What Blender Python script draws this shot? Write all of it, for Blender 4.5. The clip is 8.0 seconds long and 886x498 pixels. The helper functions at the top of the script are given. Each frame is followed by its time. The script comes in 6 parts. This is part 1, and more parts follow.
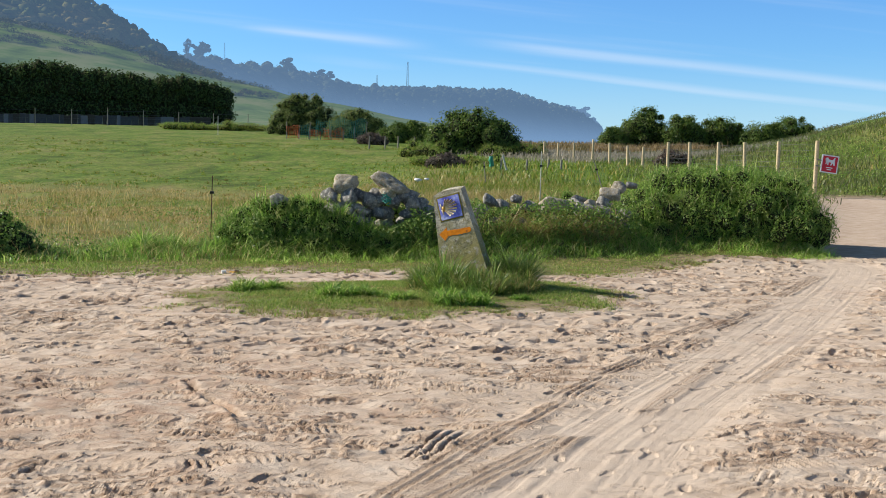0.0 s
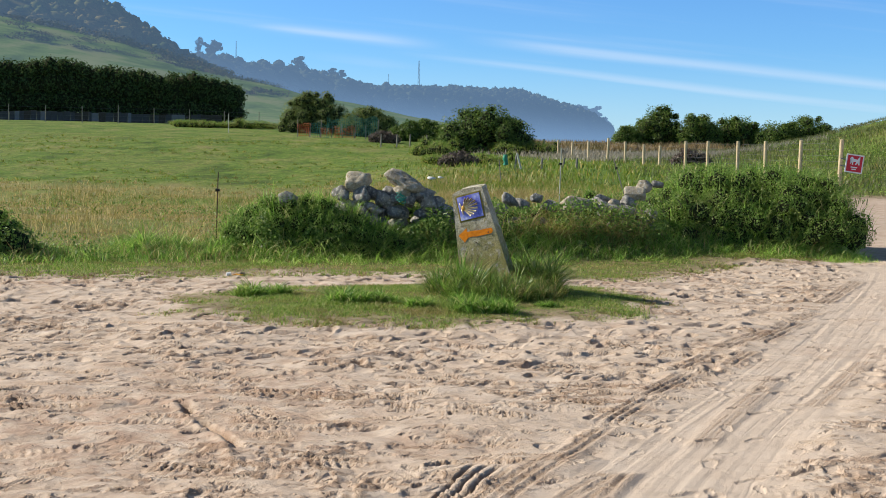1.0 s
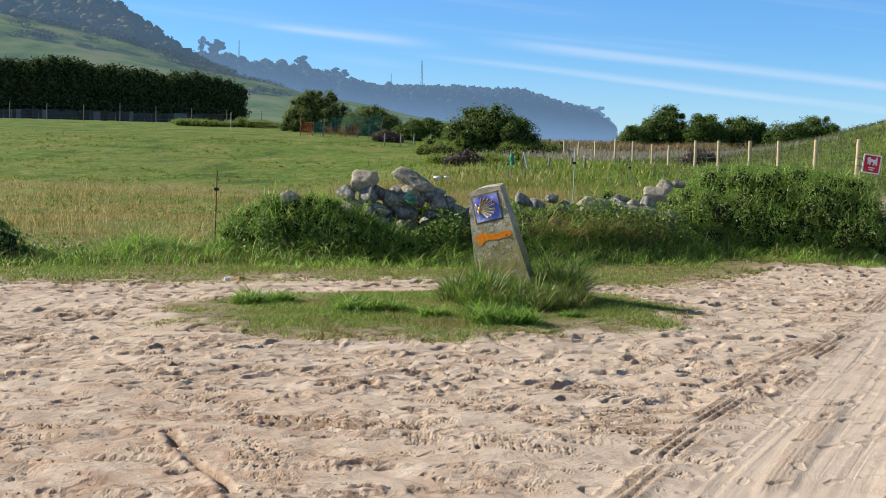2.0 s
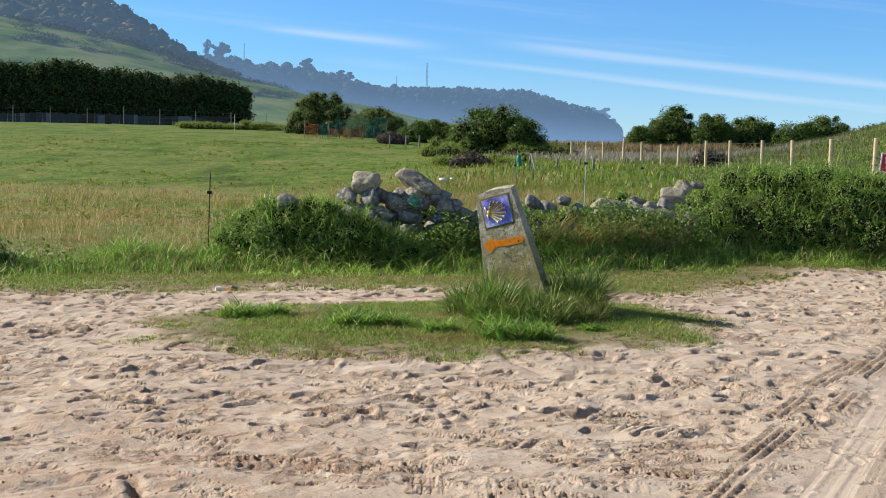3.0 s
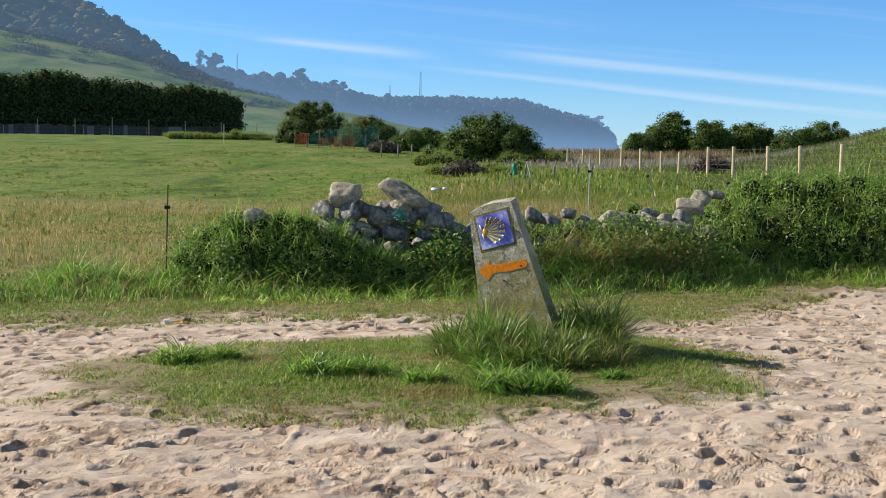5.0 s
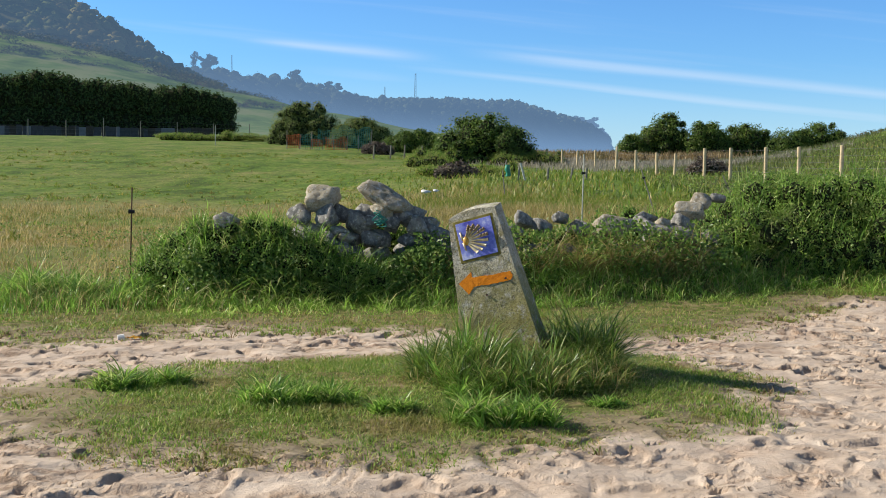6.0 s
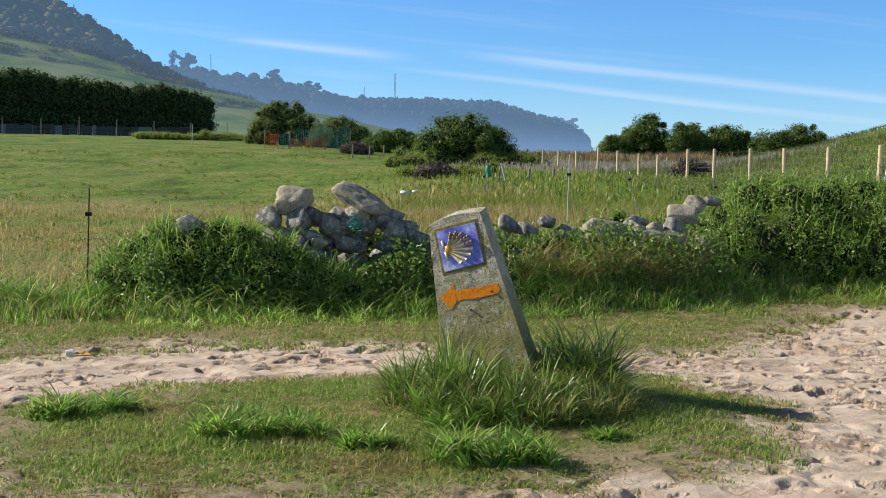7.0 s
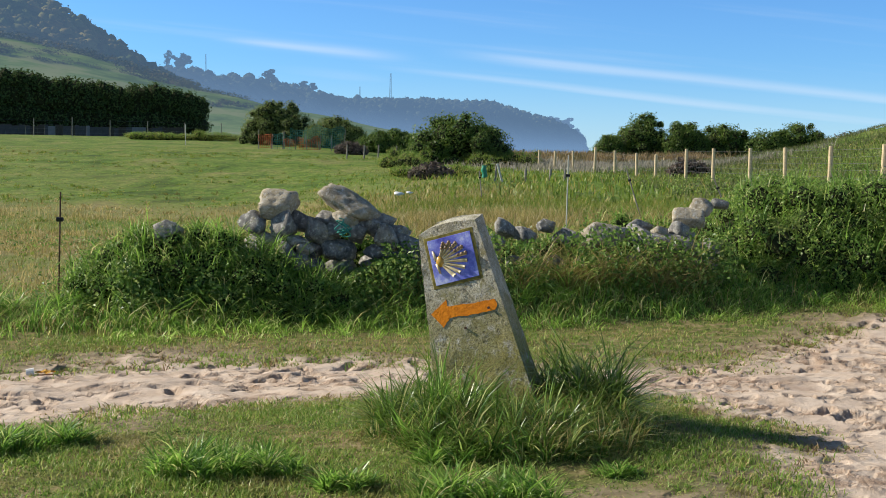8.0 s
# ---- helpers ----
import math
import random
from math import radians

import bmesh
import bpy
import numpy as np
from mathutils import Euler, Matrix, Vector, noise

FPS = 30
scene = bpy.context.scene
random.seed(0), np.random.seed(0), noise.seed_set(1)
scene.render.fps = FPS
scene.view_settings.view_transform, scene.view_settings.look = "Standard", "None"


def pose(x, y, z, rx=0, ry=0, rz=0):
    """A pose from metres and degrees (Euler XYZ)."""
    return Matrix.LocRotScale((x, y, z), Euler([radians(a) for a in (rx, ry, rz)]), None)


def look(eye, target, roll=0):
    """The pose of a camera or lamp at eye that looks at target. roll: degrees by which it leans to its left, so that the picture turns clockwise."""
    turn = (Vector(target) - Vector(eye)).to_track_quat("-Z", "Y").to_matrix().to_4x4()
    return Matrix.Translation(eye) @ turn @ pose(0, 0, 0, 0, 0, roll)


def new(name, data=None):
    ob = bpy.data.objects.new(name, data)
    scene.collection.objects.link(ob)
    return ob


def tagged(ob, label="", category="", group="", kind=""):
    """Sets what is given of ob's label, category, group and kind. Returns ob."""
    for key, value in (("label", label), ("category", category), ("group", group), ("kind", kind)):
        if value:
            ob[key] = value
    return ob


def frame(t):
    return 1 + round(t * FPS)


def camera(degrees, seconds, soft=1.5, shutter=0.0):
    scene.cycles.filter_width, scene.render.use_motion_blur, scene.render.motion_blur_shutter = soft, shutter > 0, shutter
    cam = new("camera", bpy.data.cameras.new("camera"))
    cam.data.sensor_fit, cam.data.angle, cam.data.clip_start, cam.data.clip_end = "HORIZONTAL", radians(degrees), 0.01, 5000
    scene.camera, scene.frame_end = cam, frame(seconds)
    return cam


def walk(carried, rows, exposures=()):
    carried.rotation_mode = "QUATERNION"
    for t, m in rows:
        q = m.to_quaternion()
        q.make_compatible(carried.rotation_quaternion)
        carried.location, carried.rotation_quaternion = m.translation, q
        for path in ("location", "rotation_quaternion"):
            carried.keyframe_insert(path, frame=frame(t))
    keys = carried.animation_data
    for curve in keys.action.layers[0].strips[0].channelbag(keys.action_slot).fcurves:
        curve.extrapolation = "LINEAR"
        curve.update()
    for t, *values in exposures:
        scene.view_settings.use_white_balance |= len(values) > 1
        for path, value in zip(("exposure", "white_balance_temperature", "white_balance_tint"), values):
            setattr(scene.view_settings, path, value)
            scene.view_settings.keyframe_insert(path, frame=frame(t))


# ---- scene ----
cam = camera(41.1, 8.0, soft=0.68)
PATH = [
    (0, (0.141, 2.544, 1.701), (0.137, 4.538, 1.555), 1.2),
    (0.5, (0.134, 2.992, 1.704), (0.117, 4.986, 1.554), 1.2),
    (1, (0.031, 3.57, 1.663), (0.009, 5.564, 1.515), 1.4),
    (1.5, (-0.077, 4.09, 1.644), (-0.099, 6.084, 1.495), 1.6),
    (3, (-0.143, 5.651, 1.608), (-0.179, 7.645, 1.463), 1.3),
    (3.5, (-0.145, 6.151, 1.617), (-0.183, 8.145, 1.473), 1.2),
    (4, (-0.113, 6.697, 1.634), (-0.154, 8.692, 1.492), 1.0),
    (4.5, (-0.132, 7.25, 1.613), (-0.166, 9.245, 1.476), 1.1),
    (4.7, (-0.136, 7.454, 1.61), (-0.167, 9.449, 1.477), 1.0),
    (6, (0.017, 8.775, 1.616), (-0.002, 10.771, 1.489), 0.9),
    (6.5, (-0.024, 9.233, 1.641), (-0.02, 11.229, 1.511), 1.2),
    (7, (0.005, 9.695, 1.625), (0.021, 11.691, 1.499), 1.1),
    (7.5, (0.061, 10.075, 1.645), (0.078, 12.071, 1.519), 0.9),
    (8, (0.039, 10.48, 1.65), (0.062, 12.476, 1.524), 1.0),
]
walk(cam, [(t, look(eye, target, roll)) for t, eye, target, roll in PATH])

# ---- world, sun ----
SUN_WAY = Vector((-1.0, 0.20, 0.60)).normalized()  # towards the sun
SUN_ELEV = math.asin(SUN_WAY.z)
world = bpy.data.worlds.new("sky")
scene.world = world
world.use_nodes = True
scene.view_settings.exposure = 0.50


def sky_nodes():
    nt = world.node_tree
    nt.nodes.clear()
    out = nt.nodes.new("ShaderNodeOutputWorld")
    bg = nt.nodes.new("ShaderNodeBackground")
    sky = nt.nodes.new("ShaderNodeTexSky")
    sky.sky_type = "NISHITA"
    sky.sun_disc = False
    sky.sun_elevation = SUN_ELEV
    sky.sun_rotation = math.atan2(SUN_WAY.x, SUN_WAY.y)
    sky.air_density, sky.dust_density, sky.ozone_density = 1.0, 0.0, 4.0
    L = nt.links.new

    def calc(how, a, b=0.0, c=0.0):
        n = nt.nodes.new("ShaderNodeMath")
        n.operation = how
        for k, v in enumerate((a, b, c)):
            if isinstance(v, (int, float)):
                n.inputs[k].default_value = v
            else:
                L(v, n.inputs[k])
        return n.outputs["Value"]

    def step(v, lo, hi, top=1.0):
        n = nt.nodes.new("ShaderNodeMapRange")
        n.interpolation_type = "SMOOTHSTEP"
        for key, val in (("From Min", lo), ("From Max", hi), ("To Max", top)):
            n.inputs[key].default_value = val
        L(v, n.inputs["Value"])
        return n.outputs["Result"]

    # thin cirrus: long streaks, slightly tilted, over the whole sky
    tc = nt.nodes.new("ShaderNodeTexCoord")
    sep = nt.nodes.new("ShaderNodeSeparateXYZ")
    L(tc.outputs["Generated"], sep.inputs["Vector"])
    ahead = calc("MAXIMUM", calc("ABSOLUTE", sep.outputs["Y"]), 0.05)
    u, w = calc("DIVIDE", sep.outputs["X"], ahead), calc("DIVIDE", sep.outputs["Z"], ahead)
    band = calc("MULTIPLY_ADD", u, 0.088, w)
    join = nt.nodes.new("ShaderNodeCombineXYZ")
    L(calc("MULTIPLY", u, 3.0), join.inputs["X"])
    L(calc("MULTIPLY", band, 70.0), join.inputs["Y"])
    n1 = nt.nodes.new("ShaderNodeTexNoise")
    n1.inputs["Scale"].default_value, n1.inputs["Detail"].default_value = 1.0, 6.0
    L(join.outputs["Vector"], n1.inputs["Vector"])
    wisps = step(n1.outputs["Fac"], 0.50, 0.9, 0.22)
    total = wisps
    for centre, wide, u0, u1, amount in ((0.1035, 0.0042, -0.01, 0.10, 0.42), (0.0845, 0.0036, -0.08, 0.06, 0.34), (0.0955, 0.0040, -0.20, -0.13, 0.36), (0.074, 0.004, -0.16, -0.06, 0.18), (0.062, 0.010, 0.0, 0.35, 0.2)):
        wave = calc("MULTIPLY_ADD", n1.outputs["Fac"], 0.010, band)
        d = calc("DIVIDE", calc("SUBTRACT", wave, centre + 0.005), wide)
        line = calc("POWER", 2.718, calc("MULTIPLY", calc("MULTIPLY", d, d), -1.0))
        if centre == 0.0955 or centre == 0.074:
            line = calc("MULTIPLY", line, calc("SUBTRACT", 1.0, step(u, -0.08, 0.0)))
        line = calc("MULTIPLY", calc("MULTIPLY", line, step(u, u0, u1)), amount)
        total = calc("MAXIMUM", total, calc("MULTIPLY", line, calc("MULTIPLY_ADD", n1.outputs["Fac"], 1.9, -0.12)))
    # paler towards the sea horizon
    total = calc("MAXIMUM", total, calc("MULTIPLY", calc("SUBTRACT", 1.0, step(sep.outputs["Z"], 0.0, 0.10)), 0.30))
    tint = nt.nodes.new("ShaderNodeMix")
    tint.data_type, tint.blend_type = "RGBA", "MULTIPLY"
    tint.inputs["Factor"].default_value = 1.0
    hue = nt.nodes.new("ShaderNodeMix")
    hue.data_type = "RGBA"
    hue.inputs["A"].default_value = (0.56, 0.91, 1.30, 1)
    hue.inputs["B"].default_value = (0.78, 0.65, 0.55, 1)
    L(step(sep.outputs["Z"], 0.12, 0.55), hue.inputs["Factor"])
    L(hue.outputs["Result"], tint.inputs["B"])
    mix = nt.nodes.new("ShaderNodeMix")
    mix.data_type = "RGBA"
    mix.inputs["B"].default_value = (6.4, 7.2, 8.4, 1)
    L(sky.outputs["Color"], tint.inputs["A"])
    L(tint.outputs["Result"], mix.inputs["A"])
    L(total, mix.inputs["Factor"])
    L(mix.outputs["Result"], bg.inputs["Color"])
    bg.inputs["Strength"].default_value = 0.0875
    L(bg.outputs["Background"], out.inputs["Surface"])


sky_nodes()
sun = new("sun", bpy.data.lights.new("sun", "SUN"))
sun.data.energy, sun.data.angle, sun.data.color = 5.0, radians(0.53), (1.0, 0.93, 0.82)
sun.matrix_world = look(SUN_WAY * 60, (0, 0, 0))


# ---- materials ----
class Mat:
    """A small node builder round one principled material."""

    def __init__(self, name):
        self.m = bpy.data.materials.new(name)
        self.m.use_nodes = True
        self.nt = self.m.node_tree
        self.p = self.nt.nodes["Principled BSDF"]
        self.out = self.nt.nodes["Material Output"]
        self.tc = self.nt.nodes.new("ShaderNodeTexCoord")

    def link(self, a, b):
        self.nt.links.new(a, b)

    def noise(self, scale, detail=3.0, rough=0.6, where="Object", stretch=None):
        n = self.nt.nodes.new("ShaderNodeTexNoise")
        n.inputs["Scale"].default_value, n.inputs["Detail"].default_value = scale, detail
        n.inputs["Roughness"].default_value = rough
        src = self.tc.outputs[where]
        if stretch:
            mp = self.nt.nodes.new("ShaderNodeMapping")
            mp.inputs["Scale"].default_value = stretch
            self.link(src, mp.inputs["Vector"])
            src = mp.outputs["Vector"]
        self.link(src, n.inputs["Vector"])
        return n.outputs["Fac"]

    def attribute(self, name):
        n = self.nt.nodes.new("ShaderNodeAttribute")
        n.attribute_name = name
        return n.outputs["Fac"]

    def island(self):
        return self.nt.nodes.new("ShaderNodeNewGeometry").outputs["Random Per Island"]

    def each(self):
        return self.nt.nodes.new("ShaderNodeObjectInfo").outputs["Random"]

    def ramp(self, fac, stops):
        n = self.nt.nodes.new("ShaderNodeValToRGB")
        el = n.color_ramp.elements
        while len(el) < len(stops):
            el.new(0.5)
        for e, (at, col) in zip(el, stops):
            e.position, e.color = at, (*col, 1)
        self.link(fac, n.inputs["Fac"])
        return n.outputs["Color"]

    def span(self, fac, a, b, lo=0.0, hi=1.0):
        n = self.nt.nodes.new("ShaderNodeMapRange")
        n.interpolation_type = "SMOOTHSTEP"
        for key, v in (("From Min", a), ("From Max", b), ("To Min", lo), ("To Max", hi)):
            n.inputs[key].default_value = v
        self.link(fac, n.inputs["Value"])
        return n.outputs["Result"]

    def mix(self, fac, a, b, how="MIX"):
        n = self.nt.nodes.new("ShaderNodeMix")
        n.data_type, n.blend_type = "RGBA", how
        for key, v in (("Factor", fac), ("A", a), ("B", b)):
            if isinstance(v, (int, float)):
                n.inputs[key].default_value = v
            elif isinstance(v, tuple):
                n.inputs[key].default_value = (*v, 1)
            else:
                self.link(v, n.inputs[key])
        return n.outputs["Result"]

    def math(self, how, a, b):
        n = self.nt.nodes.new("ShaderNodeMath")
        n.operation = how
        for k, v in enumerate((a, b)):
            if isinstance(v, (int, float)):
                n.inputs[k].default_value = v
            else:
                self.link(v, n.inputs[k])
        return n.outputs["Value"]

    def bump(self, fac, strength, dist):
        n = self.nt.nodes.new("ShaderNodeBump")
        n.inputs["Strength"].default_value, n.inputs["Distance"].default_value = strength, dist
        self.link(fac, n.inputs["Height"])
        self.link(n.outputs["Normal"], self.p.inputs["Normal"])

    def colour(self, c, rough=0.8, spec=0.3, metal=0.0):
        if isinstance(c, tuple):
            self.p.inputs["Base Color"].default_value = (*c, 1)
        else:
            self.link(c, self.p.inputs["Base Color"])
        self.p.inputs["Roughness"].default_value = rough
        self.p.inputs["Specular IOR Level"].default_value = spec
        self.p.inputs["Metallic"].default_value = metal
        return self

    def leafy(self, c, amount=0.35):
        """Lets part of the light through, as thin leaves do."""
        t = self.nt.nodes.new("ShaderNodeBsdfTranslucent")
        s = self.nt.nodes.new("ShaderNodeMixShader")
        s.inputs["Fac"].default_value = amount
        self.link(c, t.inputs["Color"])
        self.link(self.p.outputs["BSDF"], s.inputs[1])
        self.link(t.outputs["BSDF"], s.inputs[2])
        self.link(s.outputs["Shader"], self.out.inputs["Surface"])
        return self


def blade_mat(name, stops, rough=0.45, through_light=0.45, patch=2.0, dry=(0.30, 0.24, 0.09), dry_amount=0.5, gloss=0.3):
    k = Mat(name)
    c = k.ramp(k.island(), stops)
    c = k.mix(k.span(k.noise(patch, 2.0), 0.52, 0.72, 0.0, dry_amount), c, dry)
    k.colour(c, rough, gloss)
    return k.leafy(c, through_light).m


def plain(name, col, rough=0.7, spec=0.3, metal=0.0, vary=0.25, scale=8.0, bump=0.0):
    k = Mat(name)
    lo, hi = tuple(v * (1 - vary) for v in col), tuple(min(v * (1 + vary), 1.0) for v in col)
    n = k.noise(scale, 5.0)
    k.colour(k.ramp(n, [(0.3, lo), (0.7, hi)]), rough, spec, metal)
    if bump:
        k.bump(k.noise(scale * 4, 4.0), 0.6, bump)
    return k.m


def ground_mat():
    k = Mat("sand_and_turf")
    fine = k.noise(160.0, 3.0)
    mid = k.noise(3.5, 4.0)
    broad = k.noise(0.5, 3.0)
    sand = k.ramp(mid, [(0.28, (0.455, 0.348, 0.257)), (0.5, (0.570, 0.458, 0.358)), (0.72, (0.645, 0.543, 0.440))])
    sand = k.mix(k.span(fine, 0.35, 0.7, 0.0, 0.18), sand, (0.30, 0.21, 0.145))
    lane = k.attribute("lane")
    sand = k.mix(k.math("MULTIPLY", lane, 0.6), sand, (0.565, 0.465, 0.372))
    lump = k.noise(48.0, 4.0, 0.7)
    # brown of damp churned sand, also painting the shade of dents and grooves
    turned = k.math("MULTIPLY", k.attribute("dug_shade"), k.span(lump, 0.30, 0.55, 0.45, 1.0))
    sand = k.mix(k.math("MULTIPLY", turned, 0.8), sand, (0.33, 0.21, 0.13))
    damp = k.math("MULTIPLY", k.attribute("damp"), k.span(k.noise(5.0, 4.0), 0.35, 0.65))
    sand = k.mix(k.math("MULTIPLY", damp, 0.6), sand, (0.36, 0.225, 0.15))

    def drawn(crosswise, lengthwise, detail=2.0):
        """Noise pulled out along the lane."""
        j = k.nt.nodes.new("ShaderNodeCombineXYZ")
        k.link(k.math("MULTIPLY", k.attribute("across"), crosswise), j.inputs["X"])
        k.link(k.math("MULTIPLY", k.attribute("along"), lengthwise), j.inputs["Y"])
        n = k.nt.nodes.new("ShaderNodeTexNoise")
        n.inputs["Scale"].default_value, n.inputs["Detail"].default_value = 1.0, detail
        k.link(j.outputs["Vector"], n.inputs["Vector"])
        return n.outputs["Fac"]

    swept = k.math("MULTIPLY", lane, k.math("ADD", k.math("MULTIPLY", drawn(26.0, 0.16, 3.0), 1.0), k.math("MULTIPLY", k.span(drawn(14.0, 0.5), 0.58, 0.66), -0.45)))
    soil = k.ramp(k.noise(9.0, 5.0), [(0.3, (0.19, 0.145, 0.088)), (0.55, (0.29, 0.235, 0.145)), (0.75, (0.18, 0.17, 0.072))])
    turf_near = k.ramp(k.noise(6.0, 5.0), [(0.34, (0.075, 0.105, 0.025)), (0.47, (0.14, 0.16, 0.045)), (0.56, (0.21, 0.175, 0.075)), (0.68, (0.30, 0.235, 0.135))])
    turf_far = k.ramp(k.noise(0.35, 6.0, 0.7, stretch=(1.0, 0.45, 1.0)),
                      [(0.36, (0.055, 0.10, 0.016)), (0.46, (0.100, 0.175, 0.025)), (0.56, (0.145, 0.195, 0.042)), (0.68, (0.215, 0.205, 0.080))])
    turf_far = k.mix(1.0, turf_far, k.ramp(k.noise(7.0, 5.0, 0.75, stretch=(1.0, 0.4, 1.0)), [(0.35, (0.55, 0.6, 0.55)), (0.65, (1.35, 1.3, 1.2))]), "MULTIPLY")
    turf_far = k.mix(1.0, turf_far, k.ramp(k.noise(1.7, 6.0, 0.75, stretch=(1.0, 0.5, 1.0)), [(0.34, (0.60, 0.62, 0.60)), (0.5, (1.0, 1.0, 1.0)), (0.66, (1.45, 1.28, 1.35))]), "MULTIPLY")
    turf = k.mix(k.attribute("far"), turf_near, turf_far)
    turf = k.mix(k.math("MULTIPLY", k.attribute("straw"), 0.85), turf, k.ramp(k.noise(3.0, 5.0, 0.7), [(0.3, (0.19, 0.155, 0.06)), (0.6, (0.33, 0.265, 0.12)), (0.8, (0.24, 0.23, 0.08))]))
    turf = k.mix(k.span(broad, 0.4, 0.75, 0.0, 0.28), turf, (0.19, 0.185, 0.065))
    edge = k.math("ADD", k.attribute("grass"), k.math("MULTIPLY", k.math("SUBTRACT", k.noise(4.0, 6.0, 0.7), 0.5), 0.9))
    c = k.mix(k.span(edge, 0.12, 0.55), sand, soil)
    c = k.mix(k.span(edge, 0.6, 0.95), c, turf)
    k.colour(c, 0.95, 0.12)
    h = k.math("ADD", k.math("MULTIPLY", fine, 0.0028), k.math("MULTIPLY", lump, k.math("ADD", k.math("MULTIPLY", k.attribute("dug_shade"), 0.030), 0.003)))
    h = k.math("ADD", h, k.math("MULTIPLY", k.noise(11.0, 5.0, 0.65, stretch=(0.8, 1.2, 1.0)), k.math("MULTIPLY", k.math("SUBTRACT", 1.0, lane), 0.022)))
    h = k.math("ADD", h, k.math("MULTIPLY", swept, 0.0040))
    k.bump(h, 1.0, 1.0)
    return k.m


def stone_mat(name, stops):
    k = Mat(name)
    c = k.ramp(k.noise(9.0, 9.0, 0.75), stops)
    c = k.mix(k.span(k.each(), 0.1, 1.0, 0.0, 0.5), c, k.mix(1.0, c, (0.40, 0.42, 0.45), "MULTIPLY"))
    c = k.mix(k.span(k.noise(22.0, 6.0, 0.7), 0.53, 0.62, 0.0, 0.8), c, (0.58, 0.56, 0.50))
    c = k.mix(k.span(k.noise(12.0, 6.0, 0.75), 0.56, 0.64, 0.0, 0.65), c, (0.24, 0.19, 0.06))
    c = k.mix(k.span(k.noise(45.0, 4.0, 0.7), 0.56, 0.66, 0.0, 0.8), c, (0.045, 0.045, 0.04))
    k.colour(c, 0.92, 0.2)
    k.bump(k.math("ADD", k.noise(14.0, 9.0, 0.75), k.math("MULTIPLY", k.noise(70.0, 5.0), 0.2)), 1.0, 0.018)
    return k.m


def concrete_mat():
    k = Mat("weathered_concrete")
    grit = k.noise(120.0, 3.0, 0.7)
    c = k.ramp(k.noise(6.0, 7.0, 0.75), [(0.34, (0.26, 0.235, 0.17)), (0.5, (0.46, 0.43, 0.35)), (0.64, (0.66, 0.63, 0.54))])
    c = k.mix(k.span(grit, 0.50, 0.60, 0.0, 0.75), c, (0.12, 0.11, 0.085))
    c = k.mix(k.span(k.noise(75.0, 3.0, 0.6), 0.56, 0.64, 0.0, 0.7), c, (0.74, 0.71, 0.62))
    # lichen and moss, thicker low down on the old stone
    sep = k.nt.nodes.new("ShaderNodeSeparateXYZ")
    k.link(k.tc.outputs["Object"], sep.inputs["Vector"])
    low = k.span(sep.outputs["Z"], 0.45, 1.15, 1.0, 0.25)
    moss = k.math("MULTIPLY", low, k.span(k.noise(7.0, 8.0, 0.82), 0.37, 0.50))
    c = k.mix(k.math("MULTIPLY", moss, 0.85), c, k.ramp(grit, [(0.4, (0.31, 0.27, 0.05)), (0.6, (0.15, 0.135, 0.03))]))
    c = k.mix(k.span(k.noise(10.0, 7.0, 0.8), 0.53, 0.62, 0.0, 0.65), c, (0.20, 0.18, 0.05))
    pits = k.noise(42.0, 3.0, 0.6)
    c = k.mix(k.span(pits, 0.62, 0.70, 0.0, 0.7), c, (0.08, 0.07, 0.055))
    k.colour(c, 0.92, 0.2)
    k.bump(k.math("SUBTRACT", k.math("ADD", grit, k.noise(35.0, 6.0, 0.7)), k.span(pits, 0.58, 0.70)), 1.0, 0.007)
    return k.m


def distance_mat(name, stops, haze, amount, scale, low_glow=None):
    """Far land, a backdrop: sea haze painted in as a blue glow."""
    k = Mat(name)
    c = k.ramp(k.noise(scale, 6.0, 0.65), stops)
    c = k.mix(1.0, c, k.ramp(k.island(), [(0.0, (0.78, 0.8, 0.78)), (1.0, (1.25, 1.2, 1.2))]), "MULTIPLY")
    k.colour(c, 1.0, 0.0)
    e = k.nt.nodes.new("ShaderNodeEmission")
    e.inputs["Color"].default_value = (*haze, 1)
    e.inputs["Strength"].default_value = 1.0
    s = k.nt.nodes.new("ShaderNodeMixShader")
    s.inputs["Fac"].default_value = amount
    if low_glow:
        # more of the painted haze over the low ground: (height, extra)
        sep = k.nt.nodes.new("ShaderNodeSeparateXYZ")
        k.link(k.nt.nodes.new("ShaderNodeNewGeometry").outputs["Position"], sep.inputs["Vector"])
        k.link(k.span(sep.outputs["Z"], 0.0, low_glow[0], amount + low_glow[1], amount), s.inputs["Fac"])
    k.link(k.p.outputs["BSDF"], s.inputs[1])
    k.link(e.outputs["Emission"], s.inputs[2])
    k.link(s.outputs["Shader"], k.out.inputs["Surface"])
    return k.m


